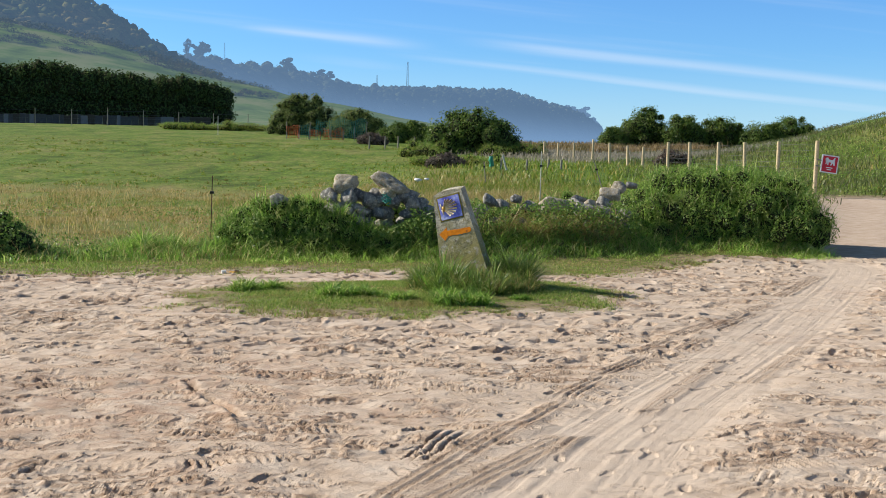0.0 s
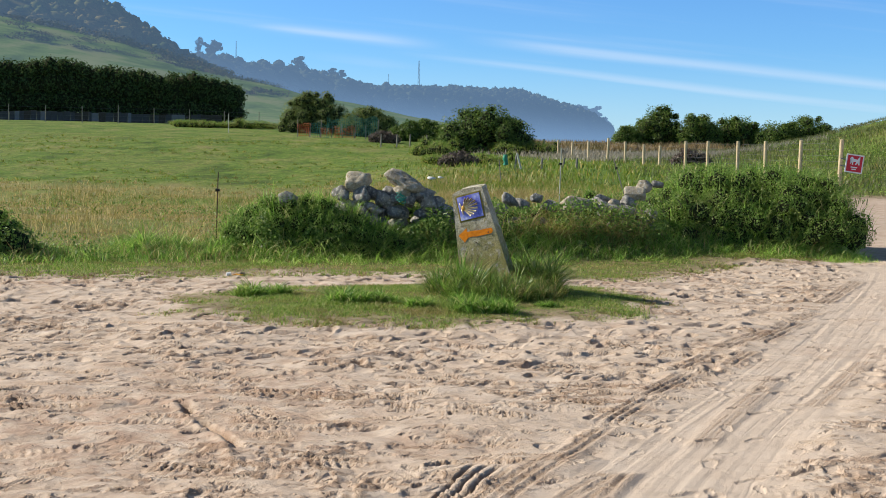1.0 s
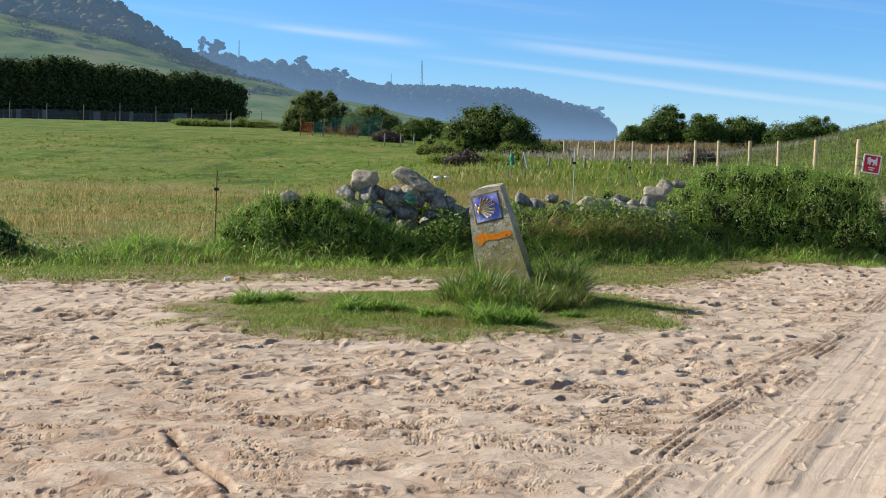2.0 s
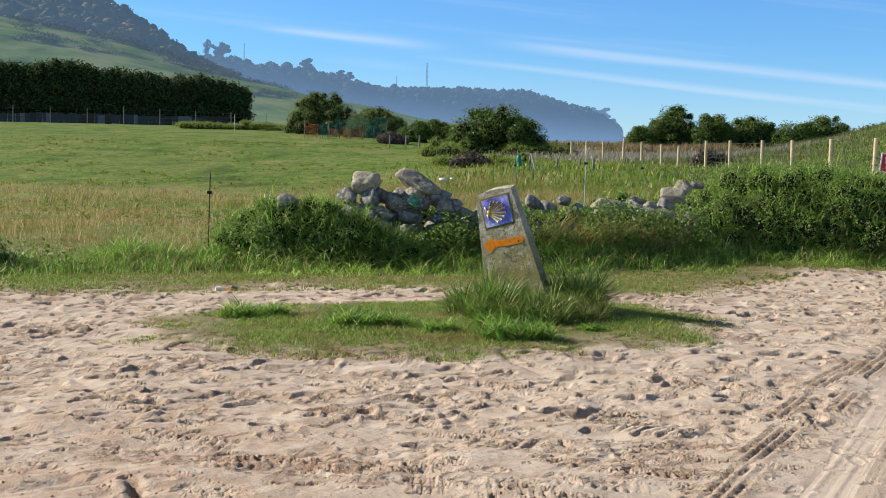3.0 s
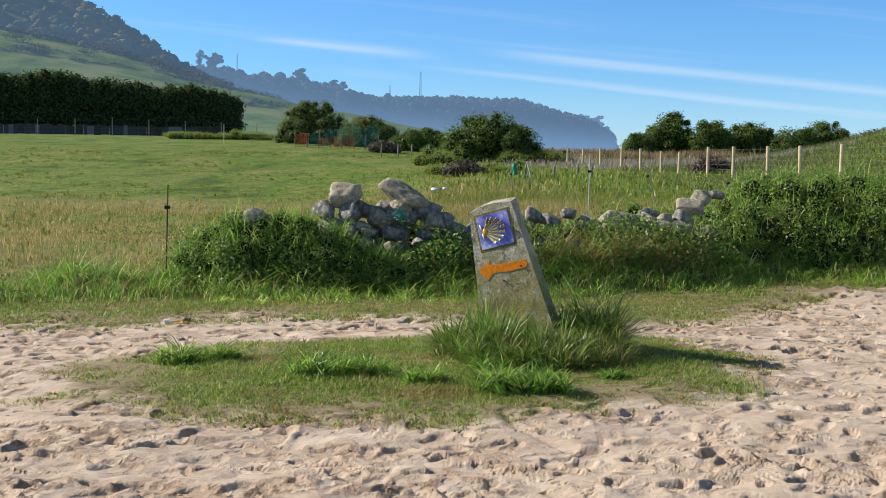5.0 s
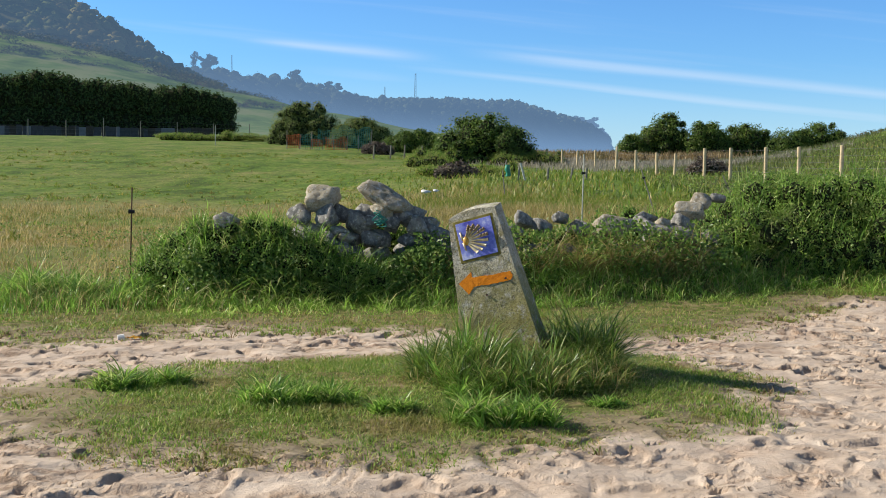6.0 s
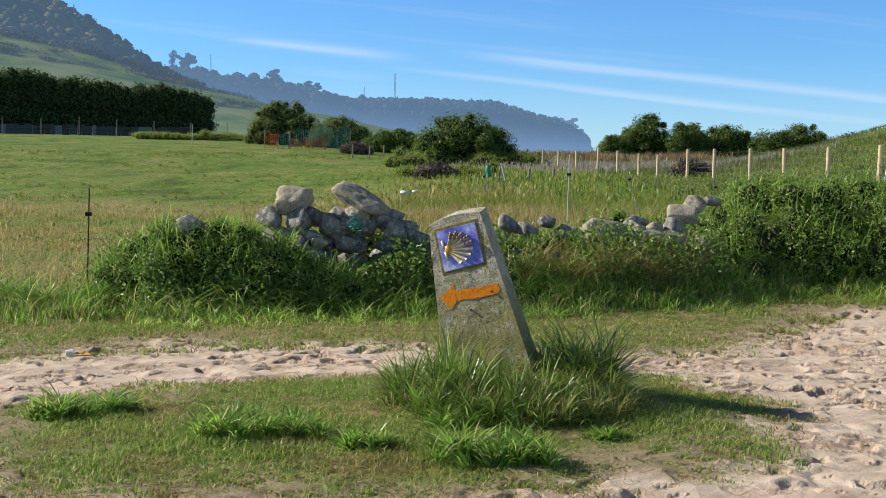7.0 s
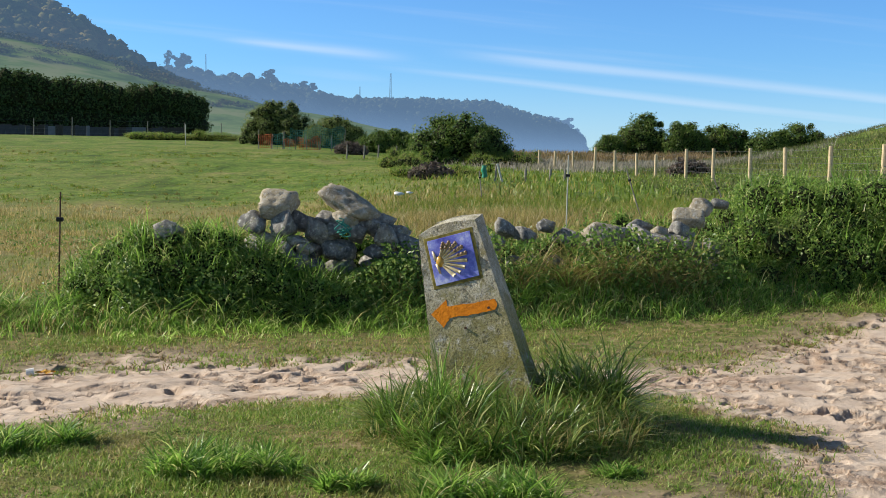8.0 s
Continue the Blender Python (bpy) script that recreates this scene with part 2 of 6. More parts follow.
M_GROUND = ground_mat()
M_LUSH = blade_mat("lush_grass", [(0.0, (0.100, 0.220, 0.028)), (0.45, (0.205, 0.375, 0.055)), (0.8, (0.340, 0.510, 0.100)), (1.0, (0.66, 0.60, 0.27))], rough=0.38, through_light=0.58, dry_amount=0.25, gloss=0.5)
# lush grass made lighter, to paint sunlight onto the bank
M_LIT_BANK = blade_mat("sunlit_bank_grass", [(0.0, (0.18, 0.34, 0.045)), (0.45, (0.34, 0.54, 0.085)), (0.8, (0.50, 0.68, 0.16)), (1.0, (0.74, 0.70, 0.34))], rough=0.38, through_light=0.6, dry_amount=0.15, gloss=0.5)
# darkened lush grass for the shaded part of the marker's collar
M_COLLAR = blade_mat("shaded_collar_grass", [(0.0, (0.055, 0.115, 0.014)), (0.45, (0.125, 0.225, 0.030)), (0.8, (0.235, 0.345, 0.060)), (1.0, (0.50, 0.45, 0.18))], rough=0.38, through_light=0.35, patch=6.0, dry_amount=0.3, gloss=0.5)
M_TURF = blade_mat("short_turf", [(0.0, (0.135, 0.240, 0.032)), (0.5, (0.235, 0.375, 0.058)), (0.8, (0.385, 0.430, 0.115)), (1.0, (0.54, 0.50, 0.20))], dry_amount=0.75)
M_DRY = blade_mat("dry_grass", [(0.0, (0.203, 0.195, 0.054)), (0.5, (0.378, 0.305, 0.108)), (1.0, (0.594, 0.468, 0.216))], dry_amount=0.4)
M_MEADOW = blade_mat("meadow_grass", [(0.0, (0.111, 0.191, 0.022)), (0.5, (0.194, 0.277, 0.039)), (0.85, (0.312, 0.316, 0.066)), (1.0, (0.491, 0.369, 0.122))], patch=0.16, dry=(0.27, 0.225, 0.09), dry_amount=0.7)
M_DUNE = blade_mat("dune_grass", [(0.0, (0.07, 0.10, 0.03)), (0.5, (0.13, 0.165, 0.05)), (0.85, (0.20, 0.21, 0.08)), (1.0, (0.32, 0.28, 0.14))], patch=0.12, dry=(0.26, 0.22, 0.11), dry_amount=0.5)
M_SILVER = blade_mat("silvery_dead_grass", [(0.0, (0.24, 0.22, 0.17)), (1.0, (0.42, 0.38, 0.30))], dry_amount=0.2)
M_RUSSET = blade_mat("russet_dry_grass", [(0.0, (0.16, 0.12, 0.06)), (0.6, (0.30, 0.21, 0.10)), (1.0, (0.42, 0.31, 0.16))], patch=0.2, dry=(0.16, 0.17, 0.06), dry_amount=0.6)
M_BRAMBLE = blade_mat("bramble_leaf", [(0.0, (0.078, 0.150, 0.028)), (0.5, (0.170, 0.290, 0.052)), (0.85, (0.290, 0.420, 0.085)), (1.0, (0.48, 0.52, 0.17))], rough=0.42, through_light=0.42, patch=1.3, dry=(0.20, 0.24, 0.06), dry_amount=0.5, gloss=0.35)
# bramble leaf again, the hedge's depth of shade toned into its colour
M_BRAMBLE_TONED = blade_mat("bramble_leaf_toned", [(0.0, (0.080, 0.148, 0.026)), (0.5, (0.170, 0.285, 0.048)), (0.85, (0.300, 0.425, 0.085)), (1.0, (0.46, 0.50, 0.16))], rough=0.42, through_light=0.46, patch=1.3, dry=(0.24, 0.28, 0.08), dry_amount=0.55, gloss=0.35)
M_BUSH = blade_mat("bush_leaf", [(0.0, (0.050, 0.098, 0.016)), (0.5, (0.105, 0.175, 0.030)), (1.0, (0.210, 0.265, 0.055))], rough=0.4, through_light=0.25, patch=0.3, dry=(0.13, 0.16, 0.06), dry_amount=0.5, gloss=0.2)
M_OLIVE = blade_mat("olive_bush_leaf", [(0.0, (0.085, 0.125, 0.030)), (0.5, (0.160, 0.215, 0.055)), (1.0, (0.280, 0.310, 0.095))], rough=0.4, through_light=0.3, patch=0.3, dry=(0.15, 0.17, 0.07), dry_amount=0.5, gloss=0.2)
M_HEDGE = blade_mat("hedge_leaf", [(0.0, (0.052, 0.090, 0.034)), (0.5, (0.078, 0.125, 0.042)), (1.0, (0.115, 0.155, 0.052))], rough=0.9, through_light=0.2, patch=0.1, dry_amount=0.0, gloss=0.05)
M_DEAD = blade_mat("dead_twigs", [(0.0, (0.07, 0.05, 0.045)), (0.5, (0.14, 0.10, 0.08)), (1.0, (0.22, 0.17, 0.12))], through_light=0.1, dry_amount=0.1)
# near-black paint for the shade inside bushes
M_CORE = plain("painted_inner_shade", (0.030, 0.036, 0.015), 0.95, 0.1, vary=0.4)
M_CLOD = plain("damp_sand_clod", (0.47, 0.345, 0.245), 0.95, 0.1, vary=0.3, scale=6.0, bump=0.003)
M_STONE = stone_mat("wall_stone", [(0.35, (0.11, 0.105, 0.095)), (0.5, (0.25, 0.24, 0.215)), (0.65, (0.40, 0.385, 0.34))])
M_BOULDER = stone_mat("sandstone_boulder", [(0.35, (0.24, 0.20, 0.13)), (0.5, (0.41, 0.355, 0.255)), (0.65, (0.54, 0.48, 0.37))])
M_CONCRETE = concrete_mat()
M_WOOD = plain("pale_pine_post", (0.55, 0.43, 0.26), 0.8, 0.2, vary=0.25, scale=12.0, bump=0.004)
M_GREYWOOD = plain("grey_weathered_wood", (0.24, 0.22, 0.18), 0.9, 0.15, vary=0.3, scale=10.0, bump=0.004)
M_RUST = plain("rusty_steel", (0.09, 0.055, 0.035), 0.75, 0.3, 0.5, vary=0.4, scale=20.0)
M_PALEPOLE = plain("grey_plastic_pole", (0.45, 0.45, 0.38), 0.6, 0.3)
M_BLACK = plain("black_plastic", (0.015, 0.015, 0.016), 0.5, 0.4)
M_WIRE = plain("galvanised_wire", (0.20, 0.20, 0.20), 0.7, 0.2, 0.3)
M_BARK = plain("bark", (0.10, 0.08, 0.055), 0.95, 0.1, vary=0.4)


# ---- mesh helpers ----
def smooth(a, b, v):
    t = np.clip((np.asarray(v, float) - a) / (b - a), 0, 1)
    return t * t * (3 - 2 * t)


def lattice(x, y, seed=0):
    """Smooth value noise in 0..1 on arrays."""
    x, y = np.asarray(x, float), np.asarray(y, float)
    xi, yi = np.floor(x).astype(np.int64), np.floor(y).astype(np.int64)
    fx, fy = x - xi, y - yi
    fx, fy = fx * fx * (3 - 2 * fx), fy * fy * (3 - 2 * fy)

    def h(a, b):
        n = (a * 374761393 + b * 668265263 + seed * 974634777) & 0xFFFFFFFF
        n = ((n ^ (n >> 13)) * 1274126177) & 0xFFFFFFFF
        return ((n ^ (n >> 16)) & 0xFFFF) / 65535.0

    a = h(xi, yi) * (1 - fx) + h(xi + 1, yi) * fx
    b = h(xi, yi + 1) * (1 - fx) + h(xi + 1, yi + 1) * fx
    return a * (1 - fy) + b * fy


def layered(x, y, octaves=4, seed=0):
    total, amp, norm = 0.0, 1.0, 0.0
    for o in range(octaves):
        total = total + amp * lattice(x * 2 ** o, y * 2 ** o, seed + o)
        norm += amp
        amp *= 0.5
    return total / norm


def mesh_from(name, verts, faces, mat=None, smooth_shade=False):
    """A mesh from arrays; faces all have the same number of corners."""
    me = bpy.data.meshes.new(name)
    verts, faces = np.asarray(verts, np.float32), np.asarray(faces, np.int32)
    n, k = faces.shape
    me.vertices.add(len(verts))
    me.vertices.foreach_set("co", verts.ravel())
    me.loops.add(n * k)
    me.loops.foreach_set("vertex_index", faces.ravel())
    me.polygons.add(n)
    me.polygons.foreach_set("loop_start", np.arange(0, n * k, k, dtype=np.int32))
    me.polygons.foreach_set("use_smooth", np.full(n, smooth_shade))
    me.update(calc_edges=True)
    if mat:
        me.materials.append(mat)
    return me


def from_bm(name, bm, mat=None, smooth_shade=False):
    me = bpy.data.meshes.new(name)
    bm.to_mesh(me)
    bm.free()
    for p in me.polygons:
        p.use_smooth = smooth_shade
    if mat:
        me.materials.append(mat)
    return me


def part(name, data, mat, parent, label="", smooth_shade=False):
    """One mesh object under a thing or a part."""
    if isinstance(data, bmesh.types.BMesh):
        data = from_bm(name, data, mat, smooth_shade)
    ob = new(name, data)
    ob.parent = parent
    return tagged(ob, label, kind="stuff" if name in ("crown", "shade_core", "stem") else "")


def empty(name, m, label, category, group="", kind=""):
    ob = new(name)
    ob.matrix_world = m
    return tagged(ob, label, category, group, kind)


def box(bm, sx, sy, sz, m=None, bevel=0.0):
    got = bmesh.ops.create_cube(bm, size=1.0, matrix=(m or Matrix()) @ Matrix.Diagonal((sx, sy, sz, 1)))
    if bevel:
        es = list({e for v in got["verts"] for e in v.link_edges})
        bmesh.ops.bevel(bm, geom=es, offset=bevel, segments=1, affect="EDGES")
    return bm


def rod(bm, a, b, r0, r1=None, sides=8):
    a, b = Vector(a), Vector(b)
    d = b - a
    m = Matrix.Translation((a + b) / 2) @ d.to_track_quat("Z", "Y").to_matrix().to_4x4()
    bmesh.ops.create_cone(bm, cap_ends=True, segments=sides, radius1=r0, radius2=r0 if r1 is None else r1, depth=d.length, matrix=m)
    return bm


RNG = np.random.default_rng(7)


def blades(name, pts, tall, wide, bend, mat, lean=None, joints=2):
    """Grass blades as tapering strips rooted at pts, arching over by bend."""
    n = len(pts)
    tall, wide, bend = (np.broadcast_to(np.asarray(v, float), (n,)) for v in (tall, wide, bend))
    az = RNG.uniform(0, 2 * np.pi, n)
    out = np.stack([np.cos(az), np.sin(az), np.zeros(n)], 1)
    if lean is not None:
        out = out + np.asarray(lean)
        out /= np.linalg.norm(out[:, :2], axis=1)[:, None] + 1e-6
    face = az + RNG.uniform(0.6, 2.4, n)
    side = np.stack([np.cos(face), np.sin(face), np.zeros(n)], 1) * (wide / 2)[:, None]
    up = np.array([0, 0, 1.0])
    rings = []
    for k in range(joints + 1):
        f = k / joints
        mid = pts + up * (tall * (f - 0.42 * bend * f ** 2.2))[:, None] + out * (tall * bend * f ** 1.9)[:, None]
        if k == joints:
            rings.append(mid)
        else:
            w = 1 - 0.35 * f ** 2
            rings += [mid - side * w, mid + side * w]
    v = np.stack(rings, 1).reshape(-1, 3)
    m = 2 * joints + 1
    tri = []
    for k in range(joints - 1):
        a = 2 * k
        tri += [(a, a + 1, a + 3), (a, a + 3, a + 2)]
    tri.append((m - 3, m - 2, m - 1))
    f = (np.array(tri)[None] + (np.arange(n) * m)[:, None, None]).reshape(-1, 3)
    return mesh_from(name, v, f, mat)


def leaves(name, pts, nor, size, mat, aspect=0.62):
    """Pointed leaves, folded along the rib, facing roughly along nor."""
    n = len(pts)
    size = np.broadcast_to(np.asarray(size, float), (n,))[:, None]
    nor = nor + RNG.normal(0, 0.55, (n, 3))
    nor /= np.linalg.norm(nor, axis=1)[:, None] + 1e-9
    a = np.cross(nor, RNG.normal(0, 1, (n, 3)))
    a /= np.linalg.norm(a, axis=1)[:, None] + 1e-9
    b = np.cross(nor, a)
    rib0, rib1 = pts - a * size * 0.5, pts + a * size * 0.5
    s0 = pts + b * size * aspect * 0.5 + nor * size * 0.14
    s1 = pts - b * size * aspect * 0.5 + nor * size * 0.14
    v = np.stack([rib0, s0, rib1, s1], 1).reshape(-1, 3)
    k = (np.arange(n) * 4)[:, None]
    f = np.concatenate([k + np.array([0, 1, 2]), k + np.array([0, 2, 3])], 1).reshape(-1, 3)
    return mesh_from(name, v, f, mat)


def on_lobes(lobes, count, floor=None):
    """Points and outward normals on the upper shells of overlapping lobes (cx, cy, cz, rx, ry, rz)."""
    lobes = np.asarray(lobes, float)
    area = lobes[:, 3] * lobes[:, 5] + lobes[:, 4] * lobes[:, 5] + lobes[:, 3] * lobes[:, 4]
    pick = RNG.choice(len(lobes), count, p=area / area.sum())
    d = RNG.normal(0, 1, (count, 3))
    d /= np.linalg.norm(d, axis=1)[:, None]
    c, r = lobes[pick, :3], lobes[pick, 3:]
    lump = 0.55 + 0.75 * layered(d[:, 0] * 4.2 + pick * 7.1, d[:, 2] * 4.2 + d[:, 1] * 3.1, 3, 5)
    p = c + d * r * (lump * RNG.uniform(0.78, 1.14, count))[:, None]
    nor = d / r
    nor /= np.linalg.norm(nor, axis=1)[:, None]
    keep = np.ones(count, bool)
    for cx, cy, cz, rx, ry, rz in lobes:
        q = ((p[:, 0] - cx) / rx) ** 2 + ((p[:, 1] - cy) / ry) ** 2 + ((p[:, 2] - cz) / rz) ** 2
        keep &= q > 0.42
    if floor is not None:
        keep &= p[:, 2] > floor(p[:, 0], p[:, 1]) + 0.02
    return p[keep], nor[keep]


# dark solid lumps standing in for the shade within the leaves
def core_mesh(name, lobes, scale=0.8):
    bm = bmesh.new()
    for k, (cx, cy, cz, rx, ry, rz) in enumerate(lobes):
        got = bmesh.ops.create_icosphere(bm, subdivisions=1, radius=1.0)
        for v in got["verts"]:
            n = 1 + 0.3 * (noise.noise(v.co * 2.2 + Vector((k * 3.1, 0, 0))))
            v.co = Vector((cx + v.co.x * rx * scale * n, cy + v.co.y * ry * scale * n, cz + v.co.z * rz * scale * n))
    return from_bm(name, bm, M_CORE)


# ---- plan of the ground ----
LEFT_Y, LEFT_Z = (22, 30, 45, 60, 80, 100, 152, 215, 330), (0, 0.14, 0.22, 0.42, 1.6, 3.0, 5.4, 7.2, 9.0)
RIGHT_Y, RIGHT_Z = (23, 26, 30, 37, 50, 66, 80, 95, 117, 215, 330), (0, 0.26, 0.44, 0.68, 1.05, 1.52, 1.88, 2.5, 3.2, 5.6, 7.0)
LANE_RISE_Y, LANE_RISE_Z = (22, 28, 42, 47, 52), (0, 0.12, 0.58, 0.75, 1.2)
SAND_X, SAND_Y = (-9, -5.1, -4.4, -3.3, -2.6, -1.5, -0.65, 1.5, 2.3, 3.05, 4.0, 5.1, 6.1), (18.8, 18.7, 19.2, 19.35, 19.85, 20.1, 20.25, 20.2, 20.1, 20.65, 21.95, 23.1, 23.8)
TALL_X, TALL_Y = (-9, -5.8, -4.5, -3.0, -1.0, 1.5, 3.5, 5.0, 6.3), (20.6, 20.8, 21.5, 22.1, 22.6, 23.1, 24.0, 24.7, 24.5)
PATH_Y, PATH_X = (23, 25, 28.4, 39, 44, 48), (6.2, 6.9, 8.4, 11.9, 13.2, 14.0)
MARK = (0.514, 17.82)
PATCH = (-0.36, 17.05, 3.04, 2.05)


def on_patch(x, y):
    """Place on the grassy mound round the marker, in units of its radii; a tongue of it swings back towards the lane."""
    x, y = np.asarray(x, float), np.asarray(y, float)
    side, dy = smooth(0.0, 1.4, x), y - PATCH[1]
    u = (x - side * (0.45 * np.clip(dy, 0, 2.5) + 0.15 * np.clip(dy, -2.5, 0)) - PATCH[0]) / (PATCH[2] - 0.30 * side)
    v = (dy - 0.18 * np.minimum(x, 0)) / (PATCH[3] + side * np.where(dy > 0, 0.6, 0.08))
    return u, v


def land(x, y):
    x, y = np.asarray(x, float), np.asarray(y, float)
    s = smooth(-0.15, 0.06, x / np.maximum(y, 5.0))
    z = np.interp(y, LEFT_Y, LEFT_Z) * (1 - s) + np.interp(y, RIGHT_Y, RIGHT_Z) * s
    low = smooth(-1.2, 0.4, x - np.interp(y, PATH_Y, PATH_X)) * (1 - smooth(46, 51, y))
    z = z * (1 - low) + np.interp(y, LANE_RISE_Y, LANE_RISE_Z) * low
    z = z + 4.7 * np.exp(-((x - 35) / 13.0) ** 2 - ((y - 72) / 15.0) ** 2)
    z = z + 5.0 * np.exp(-((x - 43) / 13.0) ** 2 - ((y - 100) / 8.0) ** 2)
    z = z + smooth(24, 40, y) * (layered(x / 5, y / 5, 3, 3) - 0.5) * 0.35
    # a low berm in front of the tumbled wall
    d = y - np.interp(x, TALL_X, TALL_Y)
    z = z + 0.22 * smooth(0.0, 1.2, d) * (1 - smooth(1.6, 2.2, d)) * smooth(-0.5, 0.5, x) * (1 - smooth(5.8, 6.8, x))
    # the grassy mound round the marker stone
    u, v = on_patch(x, y)
    z = z + 0.10 * np.exp(-(u * u + v * v) ** 1.5) + 0.07 * np.exp(-(((x - 0.7) / 0.9) ** 2 + ((y - 17.7) / 0.8) ** 2))
    return z * (1 - smooth(600, 1500, np.hypot(x, y)))


def turf_mask(x, y):
    """1 on turf, 0 on sand, with a worn margin between."""
    x, y = np.asarray(x, float), np.asarray(y, float)
    d = (y - np.interp(x, SAND_X, SAND_Y) + 0.25 - 1.5 * (layered(x * 0.8, y * 0.9, 4, 12) - 0.5)) / 2.1
    lane = (np.interp(y, PATH_Y, PATH_X) - x) / 0.8
    verge = np.where(y > 24.2, np.maximum(np.minimum(lane, 1.0), (y - 46.0) / 1.5), np.where(x > 6.3, -1.0, d))
    u, v = on_patch(x, y)
    rim = 1.06 + 0.30 * (layered(x * 1.3, y * 1.3, 4, 11) - 0.5)
    mound = (rim - np.sqrt(u * u + v * v)) * 1.8
    m = np.maximum(np.clip(verge, 0, 1), np.clip(mound, 0, 1))
    return np.where(y < 13, 0, m)


def straw(x, y):
    """Where the pasture has dried to straw, 0..1: bands across the slope, broken up."""
    x, y = np.asarray(x, float), np.asarray(y, float)
    left = 1 - smooth(-2.5, 0.5, x)
    s = left * np.exp(-((y - 32.0) / 7.0) ** 2) + 0.9 * np.exp(-((y - 51 - 0.12 * x) / 5.5) ** 2) * (1 - smooth(2, 6, x)) + (1 - left) * 0.9 * np.exp(-((y - 34) / 4.0) ** 2 - ((x - 1.2) / 3.0) ** 2)
    return np.clip(s, 0, 1) * (0.4 + 0.6 * smooth(0.32, 0.62, layered(x * 0.35, y * 0.55, 4, 155))) + 0.15 * smooth(0.55, 0.75, layered(x * 0.12, y * 0.2, 3, 156))


# ---- sand relief ----
# a grid that fans out with y: columns of u = x / fan(y)
FU0, FU1, FY0, FY1 = -4.35, 4.5, 0.6, 26.0


def fan(y):
    return np.interp(y, (0, 8, 24, 40), (0.75, 0.75, 1.9, 1.9))


fus = np.arange(FU0, FU1, 0.015)
fys = np.concatenate([np.arange(FY0, 7.6, 0.06), np.arange(7.6, 8.2, 0.03), np.arange(8.2, 12.5, 0.019), np.arange(12.5, 16.0, 0.023), np.arange(16.0, 20.5, 0.030), np.arange(20.5, 24.2, 0.05), np.arange(24.2, FY1, 0.1)])
gu, gy = np.meshgrid(fus, fys, indexing="ij")
gx = gu * fan(gy)


def crumbly(x, y):
    """Streaks where the crust is broken up into crumbs, 0..1."""
    return smooth(0.53, 0.66, layered(x / 0.8, y / 0.32, 3, 41))


# firm crust near by, soft trodden sand further on
soft = smooth(12.3, 14.6, gy + 0.5 * gx * (gx > 2.5) + 1.2 * (layered(gx / 1.5, gy / 1.5, 2, 45) - 0.5))
warp = (layered(gx / 0.6, gy / 0.6, 2, 35) - 0.5) * 1.1
relief = (layered(gx / 1.1, gy / 0.8, 2, 21) - 0.5) * 0.05
relief += (np.abs(2 * layered(gx / 0.50 + warp, gy / 0.34 - warp, 2, 36) - 1) ** 0.75 - 0.3) * (0.030 + 0.012 * soft)
relief += (layered(gx / 0.16, gy / 0.12, 3, 31) - 0.5) * 0.018
crumb = crumbly(gx, gy)
relief += crumb * (np.maximum(layered(gx / 0.042, gy / 0.04, 2, 51) - 0.5, 0) * 0.040 - 0.002)
dug_shade = 0.7 * crumb * smooth(0.42, 0.6, layered(gx / 0.07, gy / 0.05, 2, 52))

# wheel lane: a curved band worn smooth with long lines; (y, x of its middle)
LANE_Y, LANE_X = (7.0, 8.5, 9.8, 11.0, 13.0, 15.0, 17.0, 19.0, 21.0, 23.0), (0.55, 0.95, 1.45, 2.0, 3.0, 3.95, 4.85, 5.75, 6.6, 7.4)


def off_lane(x, y):
    return (x - np.interp(y, LANE_Y, LANE_X)) * 0.9


def lane_band(x, y):
    return np.exp(-((off_lane(x, y) + 0.17) / 0.53) ** 6) * (y < 24)


across = off_lane(gx, gy)
lane_mask = lane_band(gx, gy)


def window(x, y, r):
    """The part of the grid round a place."""
    f = fan(y - r), fan(y + r)
    i0, i1 = np.searchsorted(fus, (min((x - r) / f[0], (x - r) / f[1]), max((x + r) / f[0], (x + r) / f[1])))
    j0, j1 = np.searchsorted(fys, (y - r, y + r))
    return slice(i0, i1), slice(j0, j1)


def local(x, y, angle, half_l, half_w):
    r = 1.6 * max(half_l, half_w)
    w = window(x, y, r)
    sx, sy = gx[w] - x, gy[w] - y
    u = (sx * math.cos(angle) + sy * math.sin(angle)) / half_l
    v = (-sx * math.sin(angle) + sy * math.cos(angle)) / half_w
    return w, u, v


def stamp(x, y, angle, half_l, half_w, shape, turned=0.0):
    """Adds shape(u, v) round a place, u along and v across, both in units of the half sizes; turned marks exposed damp
    sand and painted dent shade.
    """
    w, u, v = local(x, y, angle, half_l, half_w)
    if u.size == 0:
        return
    h = shape(u, v)
    relief[w] += h
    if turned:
        dug_shade[w] += turned * np.clip(-h / 0.012, 0, 1)


